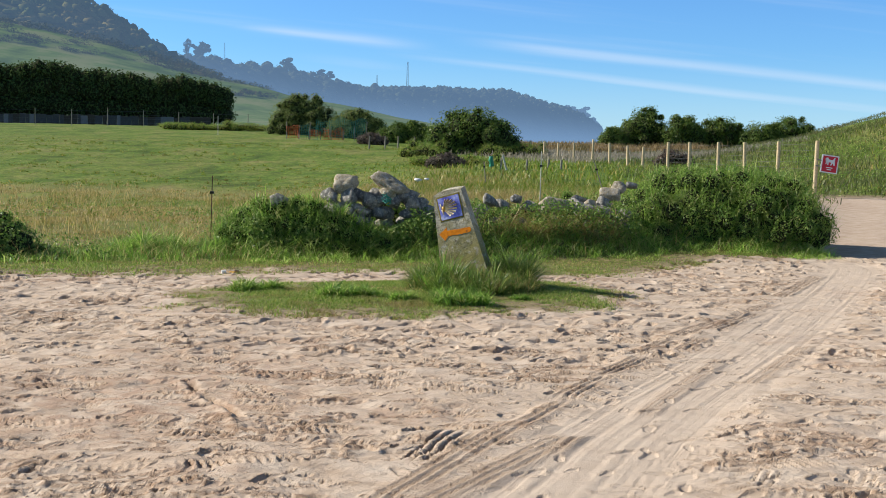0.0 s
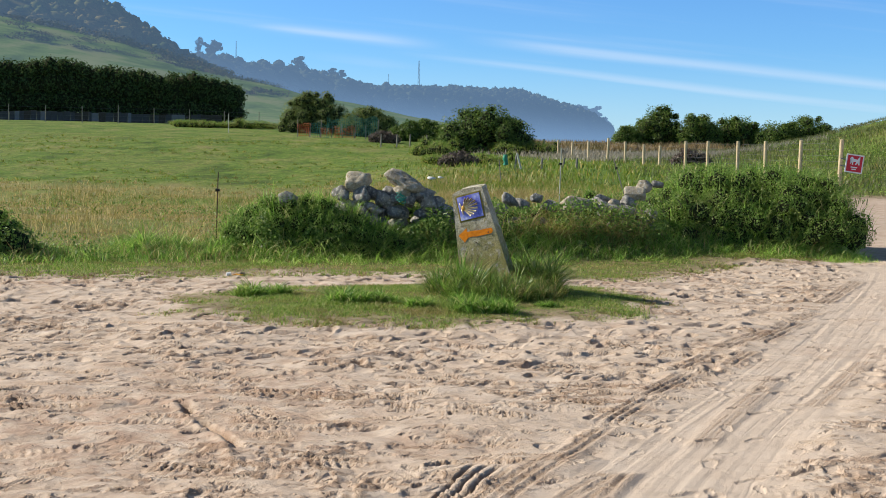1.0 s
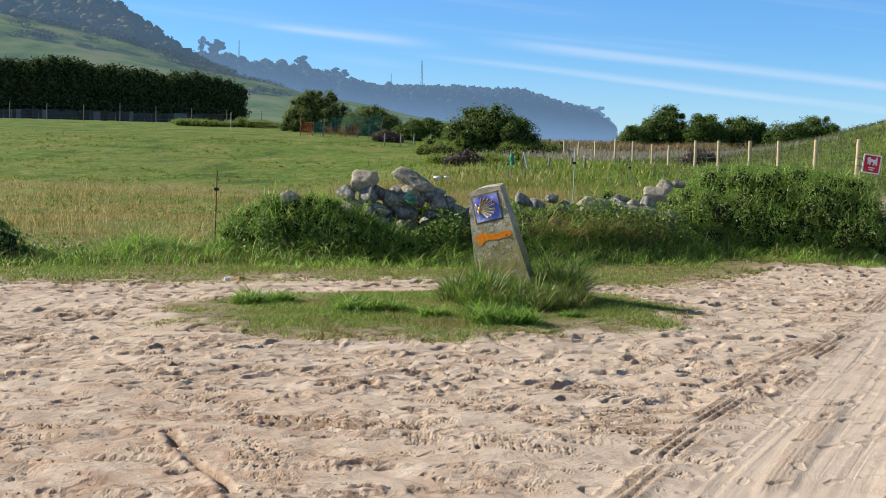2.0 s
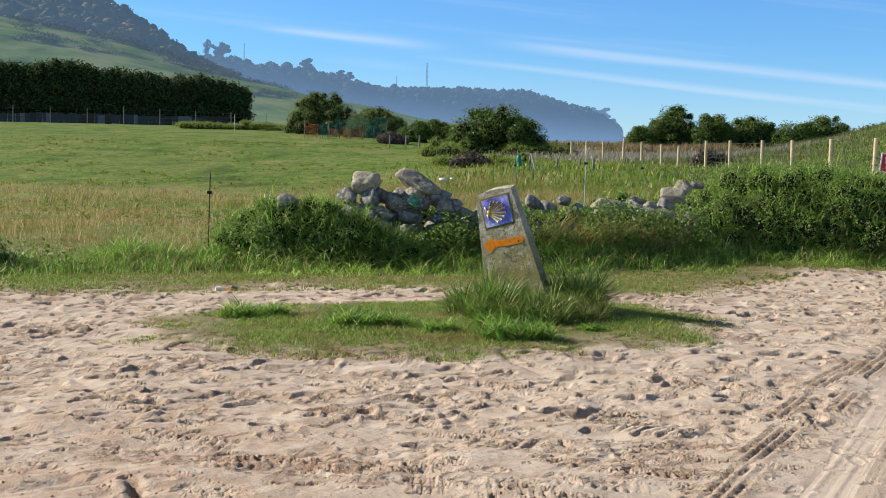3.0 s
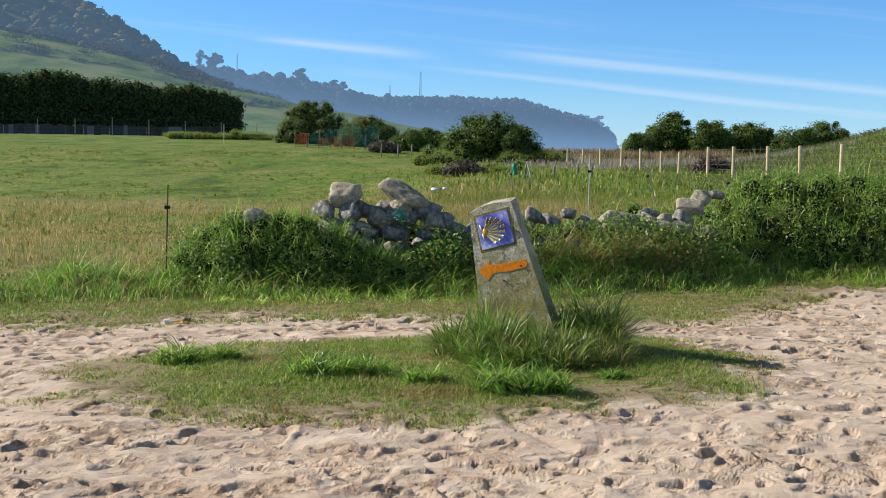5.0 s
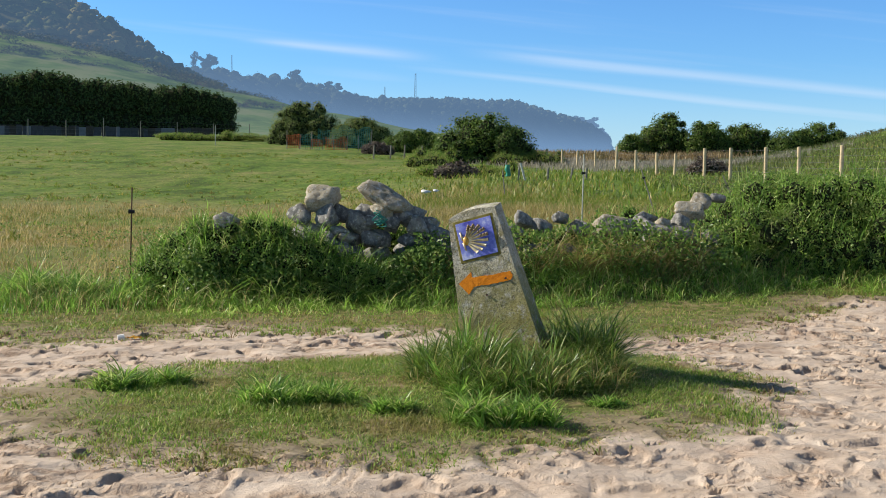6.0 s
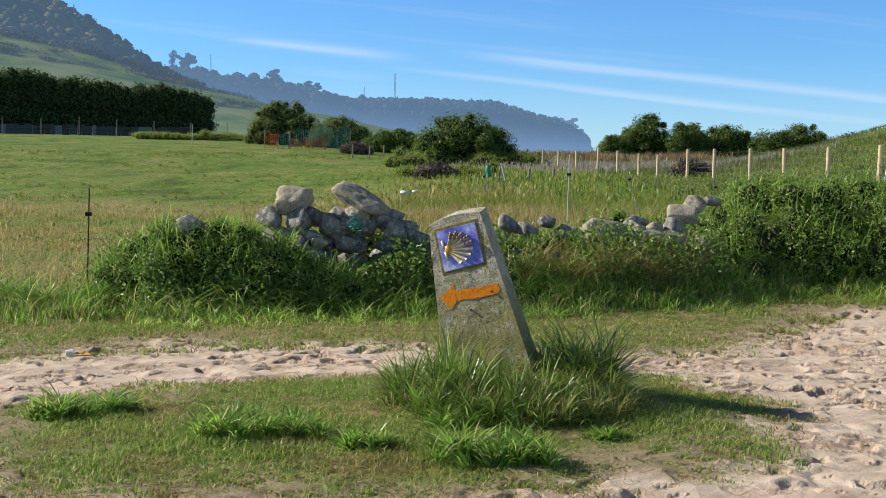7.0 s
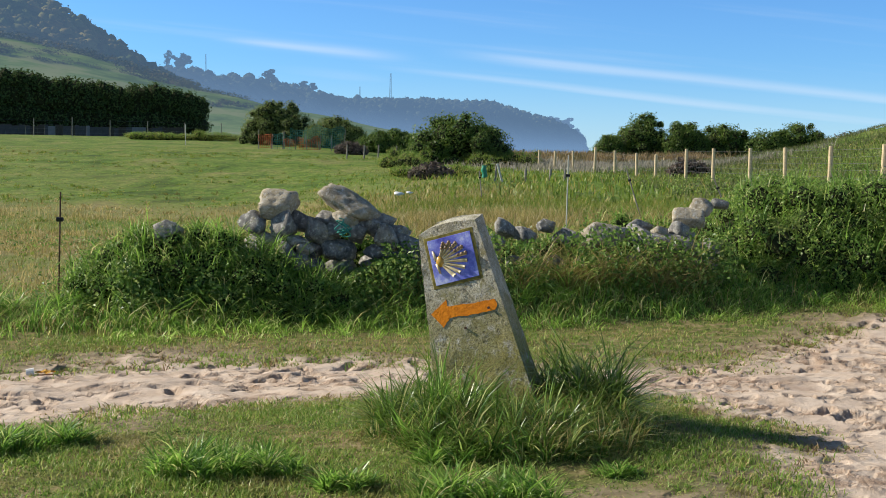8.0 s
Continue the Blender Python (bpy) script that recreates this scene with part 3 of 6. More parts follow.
def tread(x, y, angle, half_l, half_w, depth, turned=0.3):
    """Presses a foot in: wipes what was there, with a steep wall, a sloping floor and a thrown-up rim on one side."""
    w, u, v = local(x, y, angle, half_l, half_w)
    if u.size == 0:
        return
    waist = 1.0 - 0.22 * np.exp(-((u + 0.15) / 0.35) ** 2)
    q = np.sqrt(u * u + (v / waist) ** 2) + 0.10 * np.sin(u * 4.3 + x * 90) * np.cos(v * 3.1 + y * 70)
    inside = 1 - smooth(0.62, 1.0, q)
    here = relief[w]
    low = float(here.mean())
    floor = low - depth * (0.75 + 0.5 * u * math.cos(x * 37)) + 0.25 * (here - low)
    rim = depth * 0.35 * np.exp(-((q - 1.18) / 0.17) ** 2) * np.clip(0.55 + 0.6 * np.sin(np.arctan2(v, u) + x * 51), 0, 1.2)
    relief[w] = here * (1 - inside) + floor * inside + rim
    # browns the print's wall: damp sand plus painted shade
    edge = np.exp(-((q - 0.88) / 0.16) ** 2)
    dug_shade[w] = np.clip(dug_shade[w] * (1 - 0.6 * inside) + turned * edge, 0, 1)


def hole_row(depth, half_l, rows):
    """The print of a lugged tyre: rows of small square holes, some of them filled in."""
    def shape(u, v):
        w = np.exp(-(u ** 10) - (v ** 8))
        step = np.sin(u * half_l * 122 + (v > 0) * 1.6)
        broken = smooth(0.30, 0.5, lattice(u * half_l * 9 + depth * 5000, v * 1.2 + 7, 77))
        return w * broken * depth * (0.25 - 1.25 * smooth(0.0, 0.4, step) * smooth(0.15, 0.5, np.abs(np.sin(v * rows * 1.571))))
    return shape


def comb(depth, lines):
    """A boot's or tyre's straight grooves side by side."""
    def shape(u, v):
        w = np.exp(-(u ** 8) - (v ** 10))
        return w * depth * (0.2 - smooth(0.3, 0.85, np.sin(v * lines * 3.14)))
    return shape


def ribs(depth, half_l, pitch):
    """A worn sole's or tyre's fine cross ribs."""
    def shape(u, v):
        w = np.exp(-(u ** 8) - (v ** 8))
        return w * depth * (np.sin(u * half_l * 6.283 / pitch + np.abs(v) * 1.2) - 0.6)
    return shape


rnd = random.Random(12)
# fine prints on the crust
for _ in range(110):
    half = rnd.uniform(0.1, 0.2)
    stamp(rnd.uniform(-4.5, 2.6), rnd.uniform(8.2, 15.0), rnd.uniform(0.3, 1.6), half, rnd.uniform(0.07, 0.14), comb(rnd.uniform(0.008, 0.016), rnd.choice((3, 4))), 0.3)
for _ in range(130):
    half = rnd.uniform(0.14, 0.4)
    stamp(rnd.uniform(-4.2, 2.4), rnd.uniform(8.2, 14.5), rnd.gauss(0.3, 0.9), half, rnd.uniform(0.05, 0.10), ribs(rnd.uniform(0.004, 0.008), half, 0.055), 0.2)
LUGS = [(-0.42, 13.02, 0.0, 0.22, 0.06), (0.33, 14.12, 0.15, 0.3, 0.07), (0.55, 13.08, 0.05, 0.24, 0.06), (-1.19, 11.9, -0.4, 0.16, 0.06), (-0.4, 11.9, 0.3, 0.3, 0.10), (0.27, 11.27, -0.1, 0.34, 0.09), (0.93, 12.1, 0.3, 0.26, 0.045), (-1.2, 10.9, 1.9, 0.5, 0.16)]
for _ in range(120):
    LUGS.append((rnd.uniform(-4.6, 2.2), rnd.uniform(8.0, 15.0), rnd.gauss(0.05, 0.3), rnd.uniform(0.14, 0.4), rnd.uniform(0.035, 0.07)))
for x, y, angle, half, wide in LUGS:
    stamp(x, y, angle, half, wide, hole_row(rnd.uniform(0.011, 0.020), half, 2 if wide < 0.09 else 4), 0.6)
# footprints: thick and overlapping on the soft sand, thinner on the crust and near the path's start
for _ in range(3600):
    y = 12.6 + 12.4 * rnd.random() ** 0.85
    x = rnd.uniform(-4.3, 4.4) * float(fan(y))
    half = rnd.uniform(0.08, 0.16)
    tread(x, y, rnd.gauss(0.3, 0.8), half, half * rnd.uniform(0.42, 0.65), (0.009 + 0.030 * rnd.random() ** 2.0) * (1 + 0.45 * (y > 18)), 0.3 + 0.2 * (y > 18))
for _ in range(480):
    y = rnd.uniform(8.0, 13.2)
    half = rnd.uniform(0.06, 0.13)
    tread(rnd.uniform(-4.3, 4.3) * float(fan(y)), y, rnd.gauss(0.6, 0.9), half, half * rnd.uniform(0.38, 0.55), 0.006 + 0.022 * rnd.random() ** 2, 0.4)
for _ in range(1300):
    y = rnd.uniform(8.0, 18.5)
    wide = rnd.uniform(0.014, 0.034)
    tread(rnd.uniform(-4.3, 4.4) * float(fan(y)), y, rnd.gauss(0.1, 0.7), wide * rnd.uniform(1.2, 2.4), wide, wide * rnd.uniform(0.3, 0.65), 0.7)
for _ in range(420):
    tread(rnd.uniform(-3, 3.5), rnd.uniform(0.8, 8.0), rnd.gauss(0.1, 0.8), rnd.uniform(0.11, 0.17), rnd.uniform(0.07, 0.10), rnd.uniform(0.008, 0.018))
# single deep heel marks
for x, y in ((-0.89, 11.45), (-0.47, 10.79), (0.64, 12.80), (0.26, 12.35), (0.90, 13.32), (0.78, 13.91), (1.39, 14.75), (2.61, 16.39), (2.26, 16.41), (1.50, 13.88), (2.16, 14.05), (-2.64, 13.2), (-2.25, 13.52), (-1.52, 13.02), (-1.37, 12.67), (-1.08, 12.96), (-0.94, 13.74), (-1.69, 12.79), (-2.77, 15.48)):
    tread(x, y, rnd.uniform(0.2, 1.3), rnd.uniform(0.065, 0.085), rnd.uniform(0.045, 0.055), 0.027, 0.5)
for x, y, angle, half, wide, lines in ((0.94, 12.97, 1.0, 0.19, 0.12, 4), (1.14, 12.91, 0.9, 0.21, 0.13, 4), (0.12, 9.6, 1.25, 0.42, 0.13, 4)):
    stamp(x, y, angle, half, wide, comb(0.024, lines), 0.5)

# the lane: swept smooth, with long soft ridges
long_lines = layered(across * 17.0 + 40, gy * 0.16, 3, 61) - 0.5
fine_lines = layered(across * 26.0 + 40, gy * 0.25, 2, 63) - 0.5
relief *= 1 - 0.86 * lane_mask
relief += lane_mask * (-0.012 + 0.009 * long_lines + 0.013 * fine_lines * smooth(0.4, 0.55, layered(gx / 0.9, gy / 1.6, 2, 66)) + 0.014 * (layered(gx / 0.5, gy / 0.5, 2, 62) - 0.5))
dug_shade *= 1 - 0.9 * lane_mask
# rutted grooves along it: (from y, to y, offset there, offset here, grooves, depth)
GROOVES = ((8.3, 10.3, -0.95, -0.90, 3, 0.022), (10.1, 11.05, -0.90, -0.89, 2, 0.026), (11.25, 12.0, -0.96, -0.96, 3, 0.028), (12.15, 13.05, -1.02, -0.99, 3, 0.028), (13.3, 14.15, -1.11, -1.08, 2, 0.028), (14.5, 15.65, -1.08, -0.93, 3, 0.030),
           (13.6, 14.3, -0.81, -0.78, 2, 0.024), (14.95, 16.35, -0.85, -0.72, 3, 0.030), (16.7, 17.4, -0.79, -0.70, 3, 0.028), (18.5, 21.6, -0.74, -0.61, 3, 0.032), (8.3, 9.9, -0.74, -0.50, 3, 0.020), (9.4, 9.92, -0.45, -0.45, 1, 0.024), (11.9, 13.95, 0.14, 0.19, 2, 0.012), (10.6, 13.1, -0.26, -0.35, 2, 0.008))
for y0, y1, o0, o1, count, depth in GROOVES:
    v = across - np.interp(gy, (y0, y1), (o0, o1)) + 0.012 * (lattice(gy * 1.7, gy * 0, 64) - 0.5)
    ends = smooth(y0 - 0.05, y0 + 0.08, gy + 0.25 * np.abs(v)) * (1 - smooth(y1 - 0.08, y1 + 0.05, gy - 0.25 * np.abs(v)))
    bed = ends * np.exp(-(v / (0.036 * count + 0.03)) ** 6)
    relief = relief * (1 - 0.7 * bed)
    dug_shade = dug_shade + 0.25 * bed
    for k in range(count):
        w = v - (k - (count - 1) / 2) * 0.064
        cleat = 0.0135 + 0.003 * smooth(10.0, 11.0, gy) * np.sin(gy * 62.0 + k * 1.7)
        g = ends * np.exp(-(w / cleat) ** 4) * smooth(0.18, 0.38, lattice(gy * 3.1 + k * 9.7, gy * 0 + y0, 65))
        relief = relief - depth * (0.36 + 0.10 * smooth(10.5, 13.0, gy)) * g + 0.15 * depth * ends * np.exp(-((np.abs(w) - 0.032) / 0.009) ** 2)
        # groove floors browner, for damp sand and painted shade
        dug_shade = np.maximum(dug_shade, 0.6 * g)
# a few prints across the lane
for _ in range(150):
    y = rnd.uniform(8.2, 21.0)
    half = rnd.uniform(0.07, 0.13)
    tread(float(np.interp(y, LANE_Y, LANE_X)) + rnd.uniform(-0.75, 0.4), y, rnd.gauss(0.6, 0.9), half, half * 0.45, rnd.uniform(0.004, 0.014), 0.3)
# one sharp-edged rut of churned damp sand, its cleft painted darker for shade
rut = (gx - np.interp(gy, (9.5, 9.75, 10.3, 10.8, 11.5), (-0.86, -1.01, -1.22, -1.49, -1.80)) - 0.06 * (layered(gx * 3, gy * 3, 2, 82) - 0.5)) / 0.034
cleft = np.exp(-rut ** 4) * smooth(9.5, 9.8, gy) * (1 - smooth(11.3, 11.55, gy)) * smooth(0.3, 0.55, lattice(gx * 1.5 + 3, gy * 1.9, 81)) * (0.6 + 0.6 * lattice(gx * 3, gy * 5, 83))
relief += -0.045 * cleft + 0.014 * np.exp(-((rut + 2.4) / 1.0) ** 2) * smooth(9.5, 9.8, gy) * (1 - smooth(11.3, 11.55, gy))
dug_shade = np.clip(np.maximum(dug_shade, cleft), 0, 1)

turf_here = turf_mask(gx, gy)
relief *= 1 - 0.85 * smooth(0.3, 0.9, turf_here)
fade = np.minimum(np.minimum(smooth(FU0, FU0 + 0.25, gu), 1 - smooth(FU1 - 0.25, FU1, gu)), np.minimum(smooth(FY0, FY0 + 0.3, gy), 1 - smooth(FY1 - 0.3, FY1, gy)))
relief *= fade


def outward(start, sign, first, last, grow):
    out, at, step = [], start, first
    while abs(at) < last:
        step *= grow
        at += sign * step
        out.append(at)
    return out


def build_ground():
    us = np.concatenate([outward(FU0, -1, 0.02, 4200, 1.2)[::-1], fus, outward(fus[-1], 1, 0.02, 4200, 1.2)])
    ys = np.concatenate([outward(FY0, -1, 0.15, 900, 1.4)[::-1], fys, outward(fys[-1], 1, 0.1, 4300, 1.12)])
    U, Y = np.meshgrid(us, ys, indexing="ij")
    X = U * fan(Y)
    Z = land(X, Y)
    i0, j0 = int(np.searchsorted(us, FU0 - 1e-6)), int(np.searchsorted(ys, FY0 - 1e-6))
    inner = slice(i0, i0 + len(fus)), slice(j0, j0 + len(fys))
    Z[inner] += relief
    nx, ny = X.shape
    idx = np.arange(nx * ny).reshape(nx, ny)
    f = np.stack([idx[:-1, :-1], idx[1:, :-1], idx[1:, 1:], idx[:-1, 1:]], -1).reshape(-1, 4)
    me = mesh_from("ground", np.stack([X, Y, Z], -1).reshape(-1, 3), f, M_GROUND, True)
    bared_shade = 0.2 * (1 - lane_band(X, Y))
    bared_shade[inner] = np.clip(dug_shade, 0, 1) * fade + 0.2 * (1 - fade) * (1 - lane_mask)
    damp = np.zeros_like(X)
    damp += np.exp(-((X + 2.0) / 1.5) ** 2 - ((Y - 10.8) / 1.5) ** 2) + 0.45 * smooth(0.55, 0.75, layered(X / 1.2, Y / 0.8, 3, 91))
    for name, val in (("grass", turf_mask(X, Y)), ("far", smooth(24, 30, Y)), ("straw", straw(X, Y)), ("damp", np.clip(damp * 1.2, 0, 1)), ("lane", lane_band(X, Y)), ("dug_shade", bared_shade), ("across", off_lane(X, Y)), ("along", Y)):
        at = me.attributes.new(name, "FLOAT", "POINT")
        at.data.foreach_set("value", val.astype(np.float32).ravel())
    tagged(new("ground", me), "pale trodden beach sand running into green pasture", "ground", kind="structure")


build_ground()


# ---- marker stone ----
def build_marker():
    """A tapered concrete slab, sunk askew, with a glazed tile let into its face."""
    lean = 16.0
    thing = empty("way_marker", pose(MARK[0] - 0.01, MARK[1] + 0.05, -0.02, -5.5, 0, -18) @ pose(0, 0, 0, 0, -lean, 0),
                  "leaning weathered concrete waymarker stone with a blue shell tile", "marker stone")
    H, WT, WB, DT, DB = 1.40, 0.385, 0.72, 0.235, 0.32
    bm = bmesh.new()
    nz, nx = 26, 10
    # closed slab: four tapering sides with a slightly domed top that falls to the back
    def ring(k):
        f = k / nz
        w, d, z = WB + (WT - WB) * f, DB + (DT - DB) * f, -0.18 + (H + 0.18) * f
        pts = []
        for s in range(nx):
            pts.append((-w / 2 + w * s / nx, -d / 2, z))
        for s in range(4):
            pts.append((w / 2, -d / 2 + d * s / 4, z))
        for s in range(nx):
            pts.append((w / 2 - w * s / nx, d / 2, z))
        for s in range(4):
            pts.append((-w / 2, d / 2 - d * s / 4, z))
        return pts
    rows = []
    for k in range(nz + 1):
        row = []
        for x, y, z in ring(k):
            rough = noise.noise(Vector((x * 9, y * 9, z * 9))) * 0.006 + noise.noise(Vector((x * 30, y * 30, z * 30))) * 0.003
            if k == nz:
                z += 0.03 * (1 - (2 * x / WT) ** 2) - 0.02 + noise.noise(Vector((x * 14, 3, 1))) * 0.012 + (y + DT / 2) * 0.24
            row.append(bm.verts.new((x * (1 + rough), y + rough * (1 if y > 0 else -1), z)))
        rows.append(row)
    n = len(rows[0])
    for a, b in zip(rows, rows[1:]):
        for s in range(n):
            bm.faces.new((a[s], a[(s + 1) % n], b[(s + 1) % n], b[s]))
    bm.faces.new(rows[-1])
    bm.faces.new(rows[0][::-1])
    bmesh.ops.bevel(bm, geom=[e for e in bm.edges if e.calc_face_angle(0) > 0.9], offset=0.012, segments=2, affect="EDGES")
    post = part("slab", bm, M_CONCRETE, thing)
    # the face leans back by the taper of the depth
    tip = math.degrees(math.atan((DB - DT) / 2 / (H + 0.18)))

    def face(x, z, out):
        y = -(DB + (DT - DB) * (z + 0.18) / (H + 0.18)) / 2
        return pose(x, y - out, z, -tip, 0, 0)

    tile_m = Mat("blue_glaze")
    c = tile_m.ramp(tile_m.noise(9.0, 6.0, 0.75), [(0.32, (0.075, 0.065, 0.36)), (0.47, (0.15, 0.155, 0.54)), (0.58, (0.27, 0.29, 0.66)), (0.70, (0.55, 0.57, 0.74))])
    tile_m.colour(c, 0.22, 0.5)
    tile_m.bump(tile_m.noise(60.0, 3.0), 0.3, 0.003)
    cream_m = Mat("cream_glaze")
    cc = cream_m.ramp(cream_m.noise(16.0, 4.0), [(0.35, (0.52, 0.38, 0.15)), (0.6, (0.72, 0.62, 0.38)), (0.8, (0.78, 0.72, 0.54))])
    cream_m.colour(cc, 0.3, 0.5)
    ochre_m = plain("ochre_glaze", (0.55, 0.30, 0.035), 0.35, 0.5, vary=0.3, scale=20)
    dark_m = plain("brown_glaze", (0.24, 0.16, 0.085), 0.35, 0.5, vary=0.3, scale=20)
    T = 0.292
    rim = part("tile_recess", box(bmesh.new(), T + 0.042, 0.012, T + 0.042, face(0.0, 1.178, -0.003), 0.003), plain("mossy_mortar", (0.20, 0.17, 0.05), 0.95, 0.1, vary=0.5, scale=25, bump=0.004), thing, "mossy mortar bed")
    tile = part("tile", box(bmesh.new(), T, 0.012, T, face(0.0, 1.178, 0.001), 0.002), tile_m.m, thing, "cobalt blue glazed ceramic tile")
    # the scallop: ribs fanning to one side from an ochre hinge
    hinge = Vector((-0.098, 0, 0.0))
    tm = face(0.0, 1.178, 0.006)
    for k in range(9):
        a = radians(-52 + 14.2 * k)
        length = 0.105 + 0.09 * math.cos(a) ** 2
        bm = bmesh.new()
        p0 = hinge + Vector((math.cos(a), 0, math.sin(a))) * 0.02
        p1 = hinge + Vector((math.cos(a), 0, math.sin(a))) * length
        prof = []
        for s in range(7):
            f = s / 6
            c0 = p0.lerp(p1, f)
            w = 0.006 + 0.0085 * f
            side = Vector((-math.sin(a), 0, math.cos(a))) * w
            lift = 0.012 + 0.010 * math.sin(f * 2.4)
            prof.append([tm @ (c0 - side), tm @ (c0 + Vector((0, -lift, 0))), tm @ (c0 + side)])
        vs = [[bm.verts.new(q) for q in row] for row in prof]
        for r0, r1 in zip(vs, vs[1:]):
            for s in range(2):
                bm.faces.new((r0[s], r1[s], r1[s + 1], r0[s + 1]))
        bm.faces.new(vs[-1])
        part("shell_rib", bm, cream_m.m, tile, "cream glazed shell rib", True)
        if k >= 4:
            bm = bmesh.new()
            for q, dist in enumerate((length * 0.72, length * 0.86, length * 0.99)):
                d = hinge + Vector((math.cos(a), 0, math.sin(a))) * dist
                bmesh.ops.create_icosphere(bm, subdivisions=1, radius=0.012, matrix=Matrix.Translation(tm @ Vector((d.x, -0.018, d.z))))
            part("shell_bead", bm, dark_m, tile, "brown glazed bead", True)
    bm = bmesh.new()
    bmesh.ops.create_uvsphere(bm, u_segments=12, v_segments=8, radius=1.0, matrix=tm @ Matrix.Translation(hinge + Vector((0.012, 0, 0))) @ Matrix.Diagonal((0.03, 0.022, 0.038, 1)))
    part("shell_hinge", bm, ochre_m, tile, "ochre glazed hinge of the shell", True)
    for s, ln in ((1, 0.075), (-1, 0.075)):
        bm = rod(bmesh.new(), tm @ (hinge + Vector((-0.012, -0.006, 0.01 * s))), tm @ (hinge + Vector((-0.022 + 0.02 * (s < 0), -0.008, ln * s))), 0.011, 0.006, 6)
        part("shell_ear", bm, cream_m.m, tile, "", True)
    # painted arrow, brushed on a little unevenly
    k = Mat("orange_paint")
    k.colour(k.ramp(k.noise(40.0, 5.0, 0.7), [(0.3, (0.55, 0.15, 0.006)), (0.6, (0.78, 0.25, 0.008)), (0.8, (0.60, 0.22, 0.03))]), 0.8, 0.2)
    k.bump(k.noise(70.0, 4.0), 0.9, 0.006)
    bm = bmesh.new()
    am = face(0.0, 0.842, 0.0045) @ pose(0, 0, 0, 0, 6, 0)
    outline = [(-0.222, 0.0), (-0.108, 0.080), (-0.110, 0.037), (0.06, 0.037), (0.20, 0.046), (0.219, 0.012), (0.20, -0.022), (0.05, -0.034), (-0.10, -0.036), (-0.148, -0.092)]
    dense = []
    for (x0, z0), (x1, z1) in zip(outline, outline[1:] + outline[:1]):
        for s in range(8):
            f = s / 8
            x, z = x0 + (x1 - x0) * f, z0 + (z1 - z0) * f
            w = Vector((noise.noise(Vector((x * 40, z * 40, 0))), 0, noise.noise(Vector((x * 40, z * 40, 9))))) * 0.005
            dense.append(Vector((x, 0, z)) + w)
    vs = [bm.verts.new(am @ p) for p in dense]
    f = bm.faces.new(vs)
    bmesh.ops.triangulate(bm, faces=[f])
    got = bmesh.ops.extrude_face_region(bm, geom=list(bm.faces))
    bmesh.ops.translate(bm, verts=[g for g in got["geom"] if isinstance(g, bmesh.types.BMVert)], vec=(am.to_3x3() @ Vector((0, 0.006, 0))))
    bmesh.ops.recalc_face_normals(bm, faces=list(bm.faces))
    part("arrow", bm, k.m, thing, "hand-painted orange arrow")
    for x, z in ((0.16, 0.82), (-0.015, 0.73)):
        fm = face(x, z, 0.0)
        bm = rod(bmesh.new(), fm @ Vector((0, 0.02, 0)), fm @ Vector((0, -0.011, 0)), 0.005, 0.005, 8)
        rod(bm, fm @ Vector((0, -0.011, 0)), fm @ Vector((0, -0.015, 0)), 0.009, 0.009, 8)
        part("nail", bm, M_RUST, thing, "rusty protruding nail")


build_marker()


# ---- dry stone wall ----
def boulder(name, seed, sx, sy, sz, mat, corners=15):
    """A weathered field stone: a body cut by a few planes, its edges worn round, its faces pitted."""
    r = random.Random(seed * 13 + 5)
    planes = []
    for k in range(corners):
        z = 1 - 2 * (k + 0.5) / corners
        a = k * 2.39996 + r.uniform(-0.6, 0.6)
        q = math.sqrt(1 - z * z)
        planes.append((Vector((q * math.cos(a), q * math.sin(a), z)), r.uniform(0.72, 1.0)))
    bm = bmesh.new()
    bmesh.ops.create_icosphere(bm, subdivisions=4 if sx > 0.4 else 3, radius=1.0)
    o = Vector((seed * 5.3, seed * 2.7, seed * 1.1))
    for v in bm.verts:
        d = v.co.normalized()
        near = sum(math.exp(-26.0 * min(h / max(d.dot(n), 0.05), 3.0)) for n, h in planes)
        rad = -math.log(near) / 26.0
        rad *= 1 + 0.07 * noise.noise(d * 2.6 + o) + 0.035 * noise.noise(d * 7 + o) + 0.02 * noise.noise(d * 16 + o)
        v.co = Vector((d.x * sx, d.y * sy, d.z * sz)) * (rad * 0.465)
    return from_bm(name, bm, mat, True)


